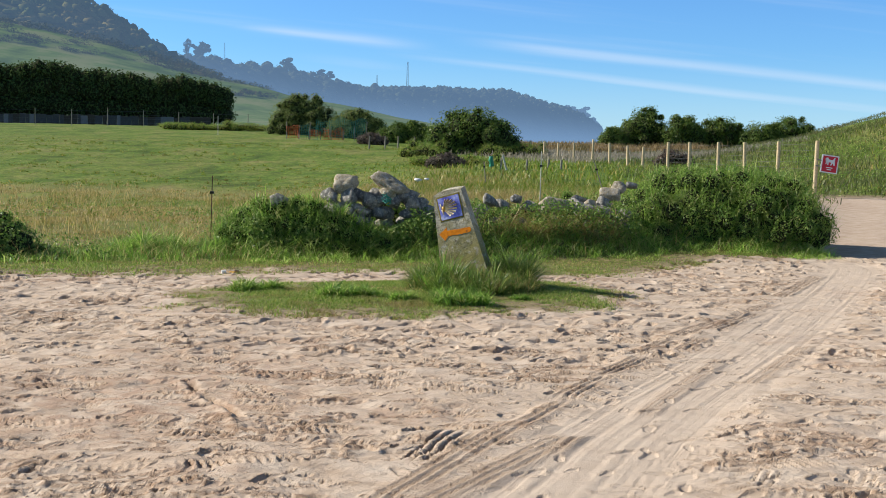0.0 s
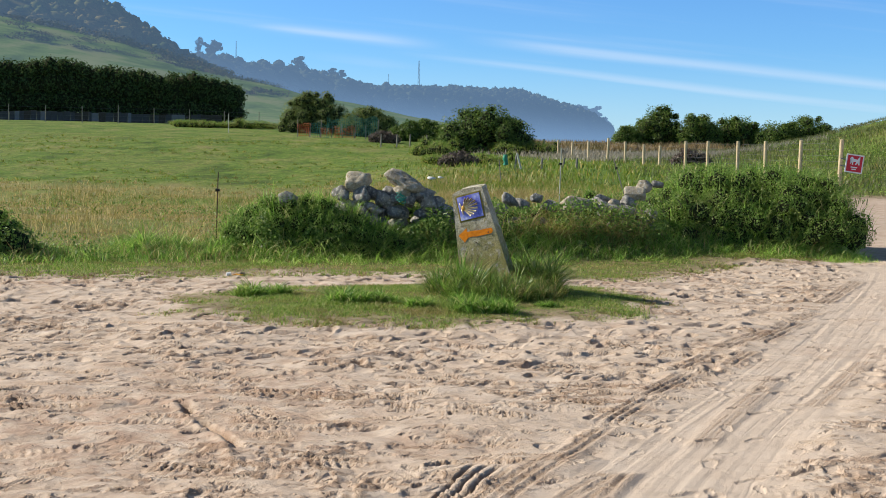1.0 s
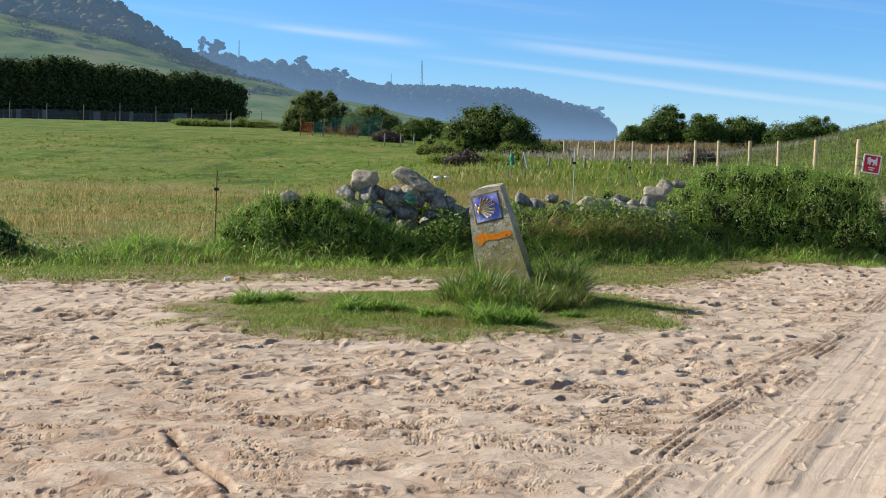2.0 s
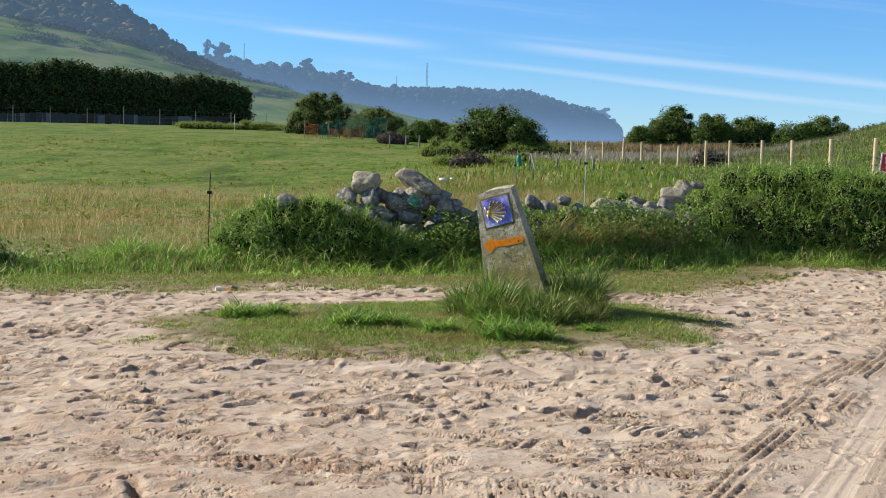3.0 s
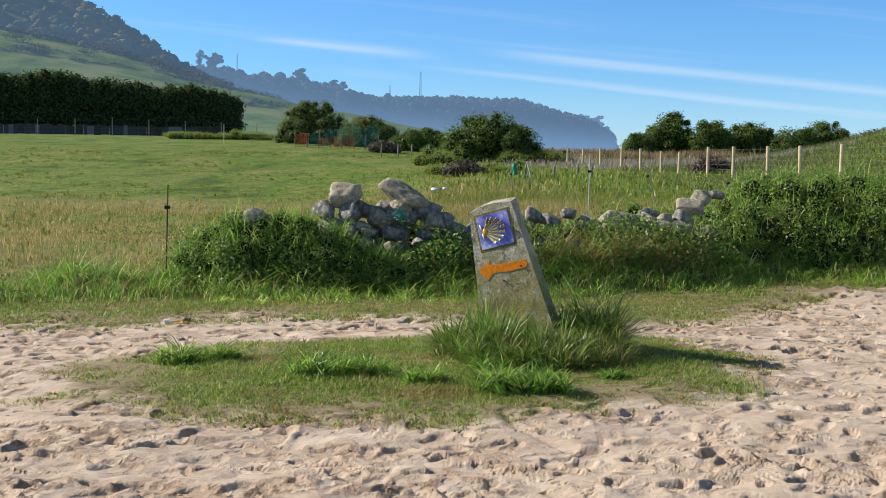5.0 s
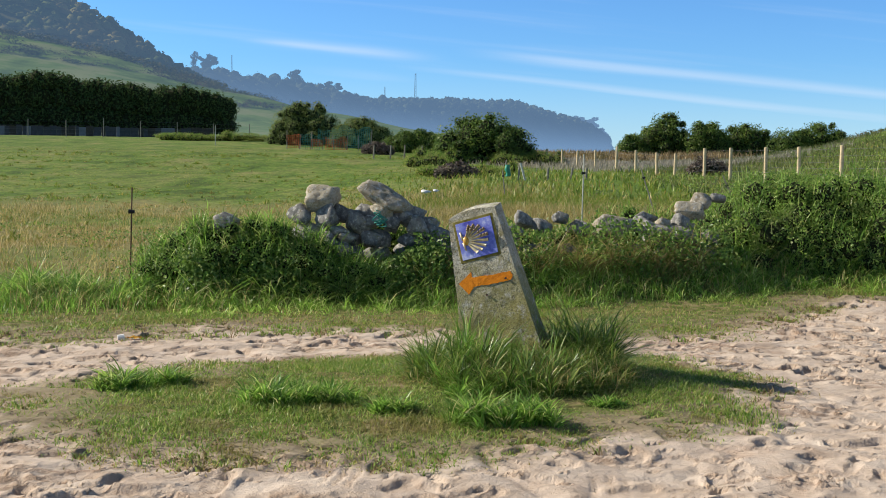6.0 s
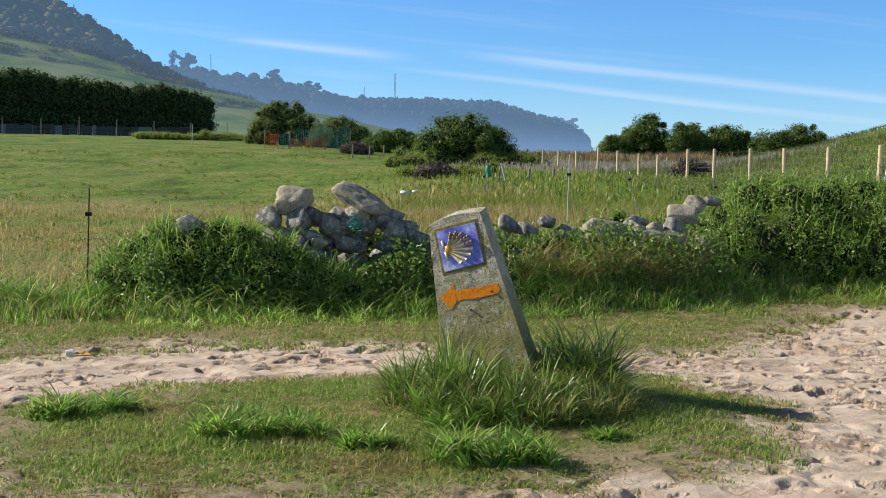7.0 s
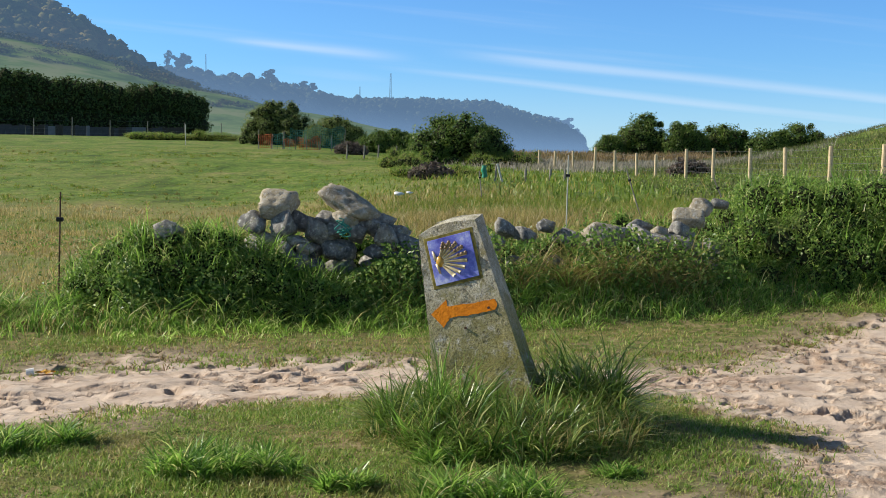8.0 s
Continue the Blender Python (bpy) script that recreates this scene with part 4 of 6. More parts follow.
def build_wall():
    wall = empty("stone_wall", pose(0, 24.3, 0), "tumbled grey dry-stone wall overgrown with brambles", "stone wall")
    r = random.Random(3)
    # (x, y, z of the middle, width, height, tilt, pale)
    heap = [(-1.69, 24.05, 1.26, 0.48, 0.38, -12, 1), (-0.85, 24.10, 1.26, 0.76, 0.33, 27, 1), (-1.96, 23.95, 1.06, 0.35, 0.28, 18, 0),
            (-1.61, 23.85, 1.02, 0.26, 0.31, 35, 0), (-1.23, 23.90, 0.98, 0.31, 0.25, 10, 0), (-0.93, 23.95, 1.11, 0.32, 0.20, 8, 1),
            (-0.48, 23.95, 0.92, 0.25, 0.27, 30, 0), (-1.47, 23.80, 0.86, 0.22, 0.15, 0, 0), (-1.56, 23.75, 0.72, 0.26, 0.18, 30, 0),
            (-1.35, 23.75, 0.78, 0.20, 0.15, 5, 1), (-1.39, 23.70, 0.63, 0.22, 0.22, 0, 0), (-0.20, 24.05, 0.83, 0.34, 0.20, 5, 0),
            (-0.28, 24.0, 0.65, 0.28, 0.20, 0, 0)]
    more = [(-0.55, 23.95, 0.75, 0.24, 0.18, 12, 0), (-0.10, 24.0, 0.67, 0.22, 0.20, 0, 0), (-0.80, 24.0, 0.98, 0.24, 0.23, 0, 0),
            (-1.05, 23.9, 0.99, 0.22, 0.17, -12, 0), (-2.83, 23.44, 0.96, 0.29, 0.25, 0, 0), (-1.05, 23.95, 0.78, 0.3, 0.24, 0, 0), (-1.85, 23.95, 0.85, 0.32, 0.24, 0, 0), (-1.42, 24.12, 1.06, 0.28, 0.22, 8, 0), (-1.15, 24.2, 1.10, 0.26, 0.20, -10, 0), (-0.66, 24.1, 1.06, 0.28, 0.22, 14, 0), (-0.50, 24.2, 1.10, 0.24, 0.16, 0, 0), (-0.35, 24.1, 0.95, 0.26, 0.20, 0, 0), (0.10, 24.2, 0.80, 0.30, 0.22, 0, 0), (0.40, 24.4, 0.86, 0.30, 0.22, 0, 0), (1.72, 24.95, 0.90, 0.30, 0.2, 0, 0)]
    run = [(0.96, 24.9, 1.00, 0.31, 0.21, 15, 0), (1.22, 24.8, 0.93, 0.25, 0.19, 0, 0), (1.46, 24.95, 1.05, 0.24, 0.16, 0, 0), (2.11, 24.9, 0.93, 0.50, 0.33, -8, 1),
           (2.63, 25.0, 0.93, 0.38, 0.23, 10, 0), (2.63, 25.15, 1.06, 0.25, 0.15, 0, 0), (2.87, 25.0, 0.99, 0.24, 0.14, 0, 1), (3.17, 25.05, 0.99, 0.29, 0.22, 15, 0),
           (3.29, 25.3, 1.16, 0.43, 0.26, -10, 1), (3.46, 25.4, 1.29, 0.31, 0.23, 20, 1), (3.06, 24.95, 0.84, 0.46, 0.24, 0, 0), (3.72, 25.5, 1.33, 0.22, 0.12, 0, 0), (0.82, 24.6, 0.84, 0.27, 0.24, 0, 0)]
    for k, (x, y, z, w, h, tilt, pale) in enumerate(heap + more + run):
        ob = new("stone", boulder("stone", k + 1, w * 1.1, (w + h) * 0.55, h * 1.1, M_BOULDER if pale else M_STONE, 10 if pale else 8))
        ob.parent = wall
        ob.matrix_local = pose(x, y - 24.3, z, r.uniform(-12, 12), tilt, r.uniform(-25, 25))
        if pale:
            tagged(ob, "pale sandstone block")
    # courses below, mostly hidden by the growth
    shared = [boulder("stone", 60 + k, 0.33, 0.30, 0.22, M_STONE, 9) for k in range(6)]
    for row in range(4):
        x = -3.3
        while x < 3.7:
            w = r.uniform(0.26, 0.38)
            y = float(np.interp(x, (-3.3, 0, 3.7), (23.5, 24.3, 25.4)))
            top = float(np.interp(x, (-3.3, -2.4, -2.0, -0.2, 0.3, 3.7), (0.75, 0.75, 0.95, 0.85, 0.8, 0.92)))
            z = 0.18 + row * 0.2
            if z < top - 0.1:
                ob = new("stone", shared[r.randrange(6)])
                ob.parent = wall
                ob.matrix_local = pose(x, y - 24.3 + r.uniform(-0.05, 0.12), z, r.uniform(-20, 20), r.uniform(-25, 25), r.uniform(0, 360))
            x += w


build_wall()


# ---- bushes and hedges ----
def bush(name, at, lobes, count, size, mat, label, category="bush", stems=6, core=0.8, grassy=0):
    """A shrub: stems, a solid core painted dark as inner shade, and a crown of single leaves. Lobes are relative to its
    foot.
    """
    x, y = at
    z = float(land(x, y))
    thing = empty(name, pose(x, y, z), label, category)
    p, n = on_lobes(lobes, count, lambda a, b: a * 0 - 0.05)
    part("crown", leaves("crown", p, n, RNG.uniform(size * 0.6, size * 1.3, len(p)), mat), mat, thing)
    if grassy:
        pick = RNG.choice(len(p), grassy)
        root = p[pick] - n[pick] * 0.05
        lean = n[pick] * (0.9, 0.9, 0.0)
        tagged(part("grass_growth", blades("grass_growth", root, RNG.uniform(0.12, 0.42, grassy), RNG.uniform(0.007, 0.013, grassy), RNG.uniform(0.3, 1.3, grassy), M_LUSH, lean, 3), M_LUSH, thing, "long grass growing through"), kind="stuff")
    part("shade_core", core_mesh("shade_core", lobes, core * 0.88), M_CORE, thing, "solid dark core painted as inner shade")
    r = random.Random(int(abs(x * 31 + y * 17)))
    bm = bmesh.new()
    for k in range(stems):
        cx, cy, cz, rx, ry, rz = lobes[r.randrange(len(lobes))]
        rod(bm, (cx * 0.35, cy * 0.35, -0.1), (cx, cy, cz), size * 0.35, size * 0.15, 5)
    part("stem", bm, M_BARK, thing)
    return thing


def lobes_heap(wide, deep, tall, count, small, large, seed, profile=None):
    """An uneven heap of many small lobes filling a dome, or the height profile over -1..1 that is given."""
    r = random.Random(seed)
    out = []
    for k in range(5):
        f = -0.72 + 0.36 * k
        top = tall * (profile(f) if profile else math.sqrt(1 - abs(f) ** 2.4))
        out.append((f * wide / 2 * 0.9, 0.0, top * 0.42, wide * 0.17, deep * 0.40, top * 0.50))
    for k in range(count):
        f, g = r.uniform(-1, 1), r.uniform(-1, 1)
        top = tall * (profile(f) if profile else math.sqrt(max(0.08, 1 - abs(f) ** 2.4))) * math.sqrt(max(0.15, 1 - abs(g) ** 3))
        rad = r.uniform(small, large)
        h = max(top * r.uniform(0.0, 1.0) ** 0.7 - rad * 0.7, rad * 0.4)
        out.append((f * (wide / 2 - rad * 0.6), g * (deep / 2 - rad * 0.6), h, rad * r.uniform(0.9, 1.3), rad * r.uniform(0.8, 1.2), rad * r.uniform(0.75, 1.1)))
    return out


def shoots(thing, lobes, count, length, size, mat, seed):
    """Arching sprays that break the outline."""
    r = random.Random(seed)
    pts, nor = [], []
    for _ in range(count):
        cx, cy, cz, rx, ry, rz = lobes[r.randrange(len(lobes))]
        a, up = r.uniform(0, 6.28), r.uniform(0.3, 1.0)
        d = Vector((math.cos(a), math.sin(a), up)).normalized()
        p = Vector((cx + d.x * rx * 0.8, cy + d.y * ry * 0.8, cz + d.z * rz * 0.8))
        for k in range(9):
            d = (d + Vector((0, 0, -0.16))).normalized()
            p = p + d * length / 9
            pts += [tuple(p + Vector((r.gauss(0, 1), r.gauss(0, 1), r.gauss(0, 1))) * size * 0.5) for _ in range(2)]
            nor += [(d.x * 0.3, d.y * 0.3, 1.0)] * 2
    tagged(part("spray", leaves("spray", np.array(pts), np.array(nor), RNG.uniform(size * 0.6, size * 1.2, len(pts)), mat), mat, thing), kind="stuff")


LB = lobes_heap(3.2, 0.95, 1.04, 130, 0.09, 0.20, 61, lambda f: 0.45 + 0.55 * smooth(-1.0, -0.5, f) - 0.50 * smooth(0.15, 0.75, f))
t = bush("bramble", (-2.4, 23.5), LB, 66000, 0.037, M_BRAMBLE, "dense bramble thicket sprawling over the tumbled wall", grassy=3500)
shoots(t, LB, 360, 0.38, 0.04, M_BRAMBLE, 62)
LH = lobes_heap(4.0, 3.4, 1.42, 240, 0.15, 0.34, 63, lambda f: 0.60 + 0.40 * smooth(-1.0, -0.45, f) - 0.12 * smooth(0.75, 1.0, f))
t = bush("hedge", (5.62, 26.8), LH, 140000, 0.046, M_BRAMBLE_TONED, "rounded wall-end hedge of bramble, toned for its shade", "hedge", grassy=6500)
shoots(t, LH, 260, 0.32, 0.045, M_BRAMBLE_TONED, 64)
for x, y, wide, tall, seed in ((-0.9, 24.75, 3.2, 0.98, 66), (1.0, 25.2, 2.6, 0.82, 67), (2.6, 25.75, 2.4, 0.98, 68)):
    ls = lobes_heap(wide, 0.8, tall, 36, 0.10, 0.22, seed)
    t = bush("bramble", (x, y), ls, 12000, 0.05, M_BRAMBLE, "bramble growing up behind the tumbled stones", grassy=1200)
    shoots(t, ls, 60, 0.35, 0.045, M_BRAMBLE, seed + 100)
LS = lobes_heap(1.6, 1.3, 0.78, 40, 0.10, 0.20, 65)
t = bush("shrub", (-7.35, 21.9), LS, 14000, 0.05, M_BRAMBLE, "low dark green bramble clump at the sand's edge")
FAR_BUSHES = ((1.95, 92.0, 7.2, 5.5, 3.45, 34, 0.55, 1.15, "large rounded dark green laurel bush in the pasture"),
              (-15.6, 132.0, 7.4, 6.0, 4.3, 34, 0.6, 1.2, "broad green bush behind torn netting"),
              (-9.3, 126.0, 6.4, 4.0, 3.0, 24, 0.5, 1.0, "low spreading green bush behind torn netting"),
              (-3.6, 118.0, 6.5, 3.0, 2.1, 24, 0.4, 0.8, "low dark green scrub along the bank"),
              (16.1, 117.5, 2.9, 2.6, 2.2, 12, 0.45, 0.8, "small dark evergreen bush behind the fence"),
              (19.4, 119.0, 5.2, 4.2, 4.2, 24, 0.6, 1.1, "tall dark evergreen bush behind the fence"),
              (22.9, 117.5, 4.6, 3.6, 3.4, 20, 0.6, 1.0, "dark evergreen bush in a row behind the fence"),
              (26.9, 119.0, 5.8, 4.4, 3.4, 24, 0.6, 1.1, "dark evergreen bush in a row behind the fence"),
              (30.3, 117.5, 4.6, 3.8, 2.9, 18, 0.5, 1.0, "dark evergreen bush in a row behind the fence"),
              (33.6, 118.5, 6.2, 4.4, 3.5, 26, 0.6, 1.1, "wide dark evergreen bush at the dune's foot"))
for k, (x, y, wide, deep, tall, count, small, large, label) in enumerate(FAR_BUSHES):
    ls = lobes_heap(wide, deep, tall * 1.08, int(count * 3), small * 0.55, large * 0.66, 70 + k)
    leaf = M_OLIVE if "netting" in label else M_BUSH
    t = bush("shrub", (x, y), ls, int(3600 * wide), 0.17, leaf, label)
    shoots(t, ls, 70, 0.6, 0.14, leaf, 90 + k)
for x, y, wide, tall, label in ((-6.6, 108.0, 2.8, 1.1, "small russet dry bush on the bank"), (12.7, 68.0, 2.0, 0.95, "low pile of dead brushwood behind the fence"), (36.0, 112.0, 4.4, 2.7, "dry purple-brown thorn bush at the end of the row"), (0.1, 68.0, 2.2, 0.8, "grey-brown dead bramble heap in long grass")):
    ls = lobes_heap(wide, wide * 0.7, tall, 14, 0.25 * tall, 0.45 * tall, int(x * 7) + 200)
    bush("shrub", (x, y), ls, 4000, 0.05 + 0.0012 * y, M_DEAD, label, core=0.55)


for x, y, wide, deep, tall, label in ((-26.0, 141.0, 15.5, 3.0, 1.25, "low green scrub along the far fence"), (0.6, 72.0, 5.6, 3.5, 0.8, "sprawling green bramble mound in the pasture"), (5.0, 90.0, 5.0, 3.0, 1.3, "sprawling green scrub at the laurel's foot"), (-1.6, 84.0, 3.4, 3.0, 1.2, "sprawling green scrub at the laurel's foot")):
    ls = lobes_heap(wide, deep, tall, 40, 0.22 * tall, 0.5 * tall, int(y * 3), lambda f: 0.55 + 0.3 * math.sin(f * 9.0) + 0.25 * math.sin(f * 23.0))
    t = bush("shrub", (x, y), ls, int(2200 * wide), 0.09, M_MEADOW, label, grassy=int(500 * wide), core=0.7)


def build_far_hedge():
    r = random.Random(5)
    thing = empty("tree_hedge", pose(-68, 212, float(land(-68, 212))), "tall dark evergreen windbreak hedge along the pasture", "hedge")
    lobes = []
    for k in range(80):
        f = k / 79
        x, y = -46 + 74 * f, -8 + 14 * f
        h = (11.2 - 3.4 * f ** 3) * (0.96 + 0.07 * math.sin(k * 0.37) * math.sin(k * 0.11)) + r.uniform(-0.25, 0.3)
        for level in (h - 1.5, h * 0.62, h * 0.32):
            lobes.append((x + r.uniform(-0.4, 0.4), y + r.uniform(-0.5, 0.5), level, 1.5, 2.6, 1.9 if level > h * 0.7 else h * 0.24))
    p, n = on_lobes(lobes, 74000, None)
    part("crown", leaves("crown", p, n, RNG.uniform(0.25, 0.6, len(p)), M_HEDGE), M_HEDGE, thing)
    part("shade_core", core_mesh("shade_core", lobes, 0.86), M_CORE, thing, "solid dark core painted as the hedge's inner shade")


build_far_hedge()


# ---- grass ----
def in_view(x, y):
    """Keeps growth to the strip of land that the path looks over."""
    return np.abs(x - 0.1) < 0.39 * (y - 2.0) + 0.6


def scatter(count, x0, x1, y0, y1, keep, near=0.0):
    """Rooting points in a rectangle, thinned by keep(x, y) in 0..1; near > 0 crowds them towards y0."""
    x, y = RNG.uniform(x0, x1, count), y0 + (y1 - y0) * RNG.uniform(0, 1, count) ** (1 + near)
    ok = (RNG.uniform(0, 1, count) < keep(x, y)) & in_view(x, y)
    x, y = x[ok], y[ok]
    return np.stack([x, y, land(x, y) - 0.01], 1)


def stuff(name, me, label, category):
    return tagged(new(name, me), label, category, kind="stuff")


def rand(n, a, b):
    return RNG.uniform(a, b, n)


def clods(count, x0, x1, y0, y1, keep, small, large):
    """Crumbled lumps of damp sand, half sunk, as small rough solids in one mesh."""
    x, y = RNG.uniform(x0, x1, count), y0 + (y1 - y0) * RNG.uniform(0, 1, count) ** 1.35
    ok = (RNG.uniform(0, 1, count) < keep(x, y)) & in_view(x, y)
    x, y = x[ok], y[ok]
    i = np.clip(np.searchsorted(fus, x / fan(y)), 0, len(fus) - 1)
    j = np.clip(np.searchsorted(fys, y), 0, len(fys) - 1)
    c = np.stack([x, y, land(x, y) + relief[i, j]], 1)
    n = len(c)
    r = small + (large - small) * RNG.uniform(0, 1, n) ** 3
    shape = np.array([(1, 0, 0), (0.3, 0.9, 0.1), (-0.8, 0.5, 0), (-0.8, -0.6, 0), (0.3, -0.9, 0), (0.25, 0.1, 0.8), (-0.3, -0.1, 0.7)])
    turn = RNG.uniform(0, 6.283, n)
    cs, sn = np.cos(turn)[:, None], np.sin(turn)[:, None]
    v = shape[None] * RNG.uniform(0.65, 1.3, (n, 7, 1)) * (r[:, None] * np.array([1.1, 1.1, 0.6]) * RNG.uniform(0.7, 1.3, (n, 3)))[:, None, :]
    v = np.stack([v[..., 0] * cs - v[..., 1] * sn, v[..., 0] * sn + v[..., 1] * cs, v[..., 2]], -1) + c[:, None, :]
    tri = np.array([(0, 1, 5), (1, 2, 6), (1, 6, 5), (2, 3, 6), (3, 4, 6), (4, 5, 6), (4, 0, 5)])
    f = (tri[None] + (np.arange(n) * 7)[:, None, None]).reshape(-1, 3)
    return mesh_from("sand_clods", v.reshape(-1, 3), f, M_CLOD)


def clod_keep(x, y):
    bare = 1 - smooth(0.0, 0.3, turf_mask(x, y))
    lane = lane_band(x, y)
    spots = crumbly(x, y) + 0.5 * np.exp(-((x + 2.0) / 1.3) ** 2 - ((y - 10.9) / 1.3) ** 2)
    return bare * (1 - 0.95 * lane) * np.clip(spots, 0, 1) + 0.012 * bare


stuff("sand_clods", clods(46000, -6, 7.5, 7.8, 21.0, clod_keep, 0.003, 0.013), "crumbled clods of damp trodden sand", "sand")

# trodden turf on the mound
def mound_keep(x, y):
    return np.clip(turf_mask(x, y) * 1.4 - 0.15, 0, 1) * (0.4 + 0.6 * smooth(0.33, 0.57, layered(x * 2.0, y * 2.6, 4, 101)))


p = scatter(190000, -3.8, 3.2, 14.9, 19.6, mound_keep)
stuff("turf", blades("turf", p, (0.012 + 0.06 * layered(p[:, 0] * 2.4, p[:, 1] * 2.4, 3, 102)) * rand(len(p), 0.5, 1.5), rand(len(p), 0.004, 0.009), rand(len(p), 0.3, 1.2), M_TURF), "short trodden turf on the mound round the marker", "grass")

p = scatter(60000, -3.8, 3.3, 14.8, 19.8, lambda x, y: np.clip(turf_mask(x, y) * 2.0 - 0.1, 0, 1) * smooth(0.42, 0.62, layered(x * 1.7 + 5, y * 2.2, 3, 103)))
stuff("turf_straw", blades("turf_straw", p, rand(len(p), 0.015, 0.05), rand(len(p), 0.005, 0.010), rand(len(p), 0.6, 1.3), M_DRY), "dead straw lying in the trodden turf", "grass")


def clumps(cx, cy, rad, tall, per, wide, mat, name, bend=(0.35, 1.15), joints=3):
    """Tussocks: blades springing from common roots and arching outwards."""
    n = len(cx)
    rad, tall = np.broadcast_to(rad, (n,)), np.broadcast_to(tall, (n,))
    who = np.repeat(np.arange(n), per)
    m = len(who)
    a, d = RNG.uniform(0, 2 * np.pi, m), RNG.uniform(0, 1, m)
    px, py = cx[who] + rad[who] * 0.45 * d * np.cos(a), cy[who] + rad[who] * 0.45 * d * np.sin(a)
    h = tall[who] * RNG.uniform(0.3, 1.25, m) * (1.1 - 0.4 * d)
    own = RNG.uniform(0, 2 * np.pi, n)[who]
    out = np.stack([np.cos(a) * 0.75 + np.cos(own) * 0.8, np.sin(a) * 0.75 + np.sin(own) * 0.8, a * 0], 1)
    flop = bend[0] + (bend[1] - bend[0]) * np.clip(d * 0.7 + RNG.uniform(0, 0.45, m), 0, 1)
    return blades(name, np.stack([px, py, land(px, py) - 0.015], 1), h, RNG.uniform(0.7, 1.3, m) * wide, flop, mat, out, joints)


# single tufts of longer grass on it: (x, y, radius, height)
TUFTS = ((-2.30, 16.95, 0.20, 0.24), (-2.05, 17.12, 0.18, 0.20), (-1.13, 16.45, 0.22, 0.28), (-0.78, 16.5, 0.20, 0.19), (-0.36, 16.25, 0.16, 0.17), (0.21, 15.98, 0.22, 0.26), (0.50, 16.0, 0.20, 0.26), (0.16, 16.75, 0.18, 0.17), (1.05, 16.6, 0.12, 0.10))
for x, y, rad, tall in TUFTS:
    q = int(9 + 40 * rad)
    a, d = RNG.uniform(0, 2 * np.pi, q), rad * np.sqrt(RNG.uniform(0, 1, q)) * 0.8
    me = clumps(x + d * np.cos(a) * 1.2, y + d * np.sin(a) * 0.8, 0.10, tall * (1.15 - 0.6 * d / rad), 40, 0.010, M_LUSH, "grass_tuft", (0.35, 1.15), 4)
    stuff("grass_tuft", me, "bright green tuft of longer grass on trodden turf", "grass tuft")

# the thick collar of grass at the marker's foot, trailing down its sunny side, which is painted lighter
q = 460
a, d = RNG.uniform(0, 2 * np.pi, q), np.sqrt(RNG.uniform(0, 1, q))
cx, cy = 0.54 + 0.80 * d * np.cos(a), 17.48 + 0.72 * d * np.sin(a)
ok = ~((np.abs(cx - MARK[0] - 0.15) < 0.42) & (np.abs(cy - MARK[1]) < 0.17))
cx, cy, d = cx[ok], cy[ok], d[ok]
tall = 0.13 + 0.20 * layered(cx * 3.6, cy * 3.6, 2, 111) * (1.1 - 0.45 * d * d)
tall = tall + 0.30 * np.exp(-((cx - 0.98) / 0.32) ** 2 - ((cy - 17.95) / 0.3) ** 2) + 0.19 * np.exp(-((cx - 0.02) / 0.30) ** 2 - ((cy - 17.5) / 0.4) ** 2) + 0.08 * np.exp(-((cx - 1.25) / 0.15) ** 2) + 0.13 * np.exp(-((cx - 0.48) / 0.34) ** 2 - ((cy - 17.25) / 0.28) ** 2)
tall = tall * (1 - 0.12 * np.exp(-((cx - 0.62) / 0.28) ** 2) * (cy > 17.3)) * RNG.uniform(0.5, 1.3, len(cx))
# lighter clumps to the left, darker to the right: sun and shade by colour
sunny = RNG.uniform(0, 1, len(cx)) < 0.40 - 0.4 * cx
n = 46
cx, cy = np.concatenate([cx, RNG.normal(1.02, 0.13, n)]), np.concatenate([cy, RNG.normal(17.92, 0.14, n)])
tall, sunny = np.concatenate([tall, rand(n, 0.35, 0.62)]), np.concatenate([sunny, np.zeros(n, bool)])
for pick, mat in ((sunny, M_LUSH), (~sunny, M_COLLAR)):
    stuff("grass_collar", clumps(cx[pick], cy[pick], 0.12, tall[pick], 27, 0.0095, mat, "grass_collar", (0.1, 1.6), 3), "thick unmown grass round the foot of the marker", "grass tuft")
n = 1500
a, d = RNG.uniform(0, 2 * np.pi, n), np.sqrt(RNG.uniform(0, 1, n))
px, py = 0.52 + 0.85 * d * np.cos(a), 17.45 + 0.72 * d * np.sin(a)
pts = np.stack([px, py, land(px, py) - 0.02], 1)
stuff("dry_stalks", blades("dry_stalks", pts, rand(n, 0.08, 0.40), rand(n, 0.003, 0.006), rand(n, 0.4, 1.4), M_DRY), "straw-coloured dead stalks among the marker's grass", "grass")

# worn verge between sand and tall growth
def tall_line(x):
    return np.interp(x, TALL_X, TALL_Y)


def verge_keep(x, y):
    return np.clip(turf_mask(x, y) * 1.3 - 0.1, 0, 1) * (y < tall_line(x) + 0.7) * (0.15 + 0.85 * smooth(0.42, 0.62, layered(x * 1.3, y * 1.6, 3, 121)))


p = scatter(210000, -8, 8, 19.2, 25.6, verge_keep)
stuff("verge_turf", blades("verge_turf", p, rand(len(p), 0.025, 0.085), rand(len(p), 0.006, 0.013), rand(len(p), 0.4, 1.2), M_TURF), "thin worn turf along the edge of the sand", "grass")


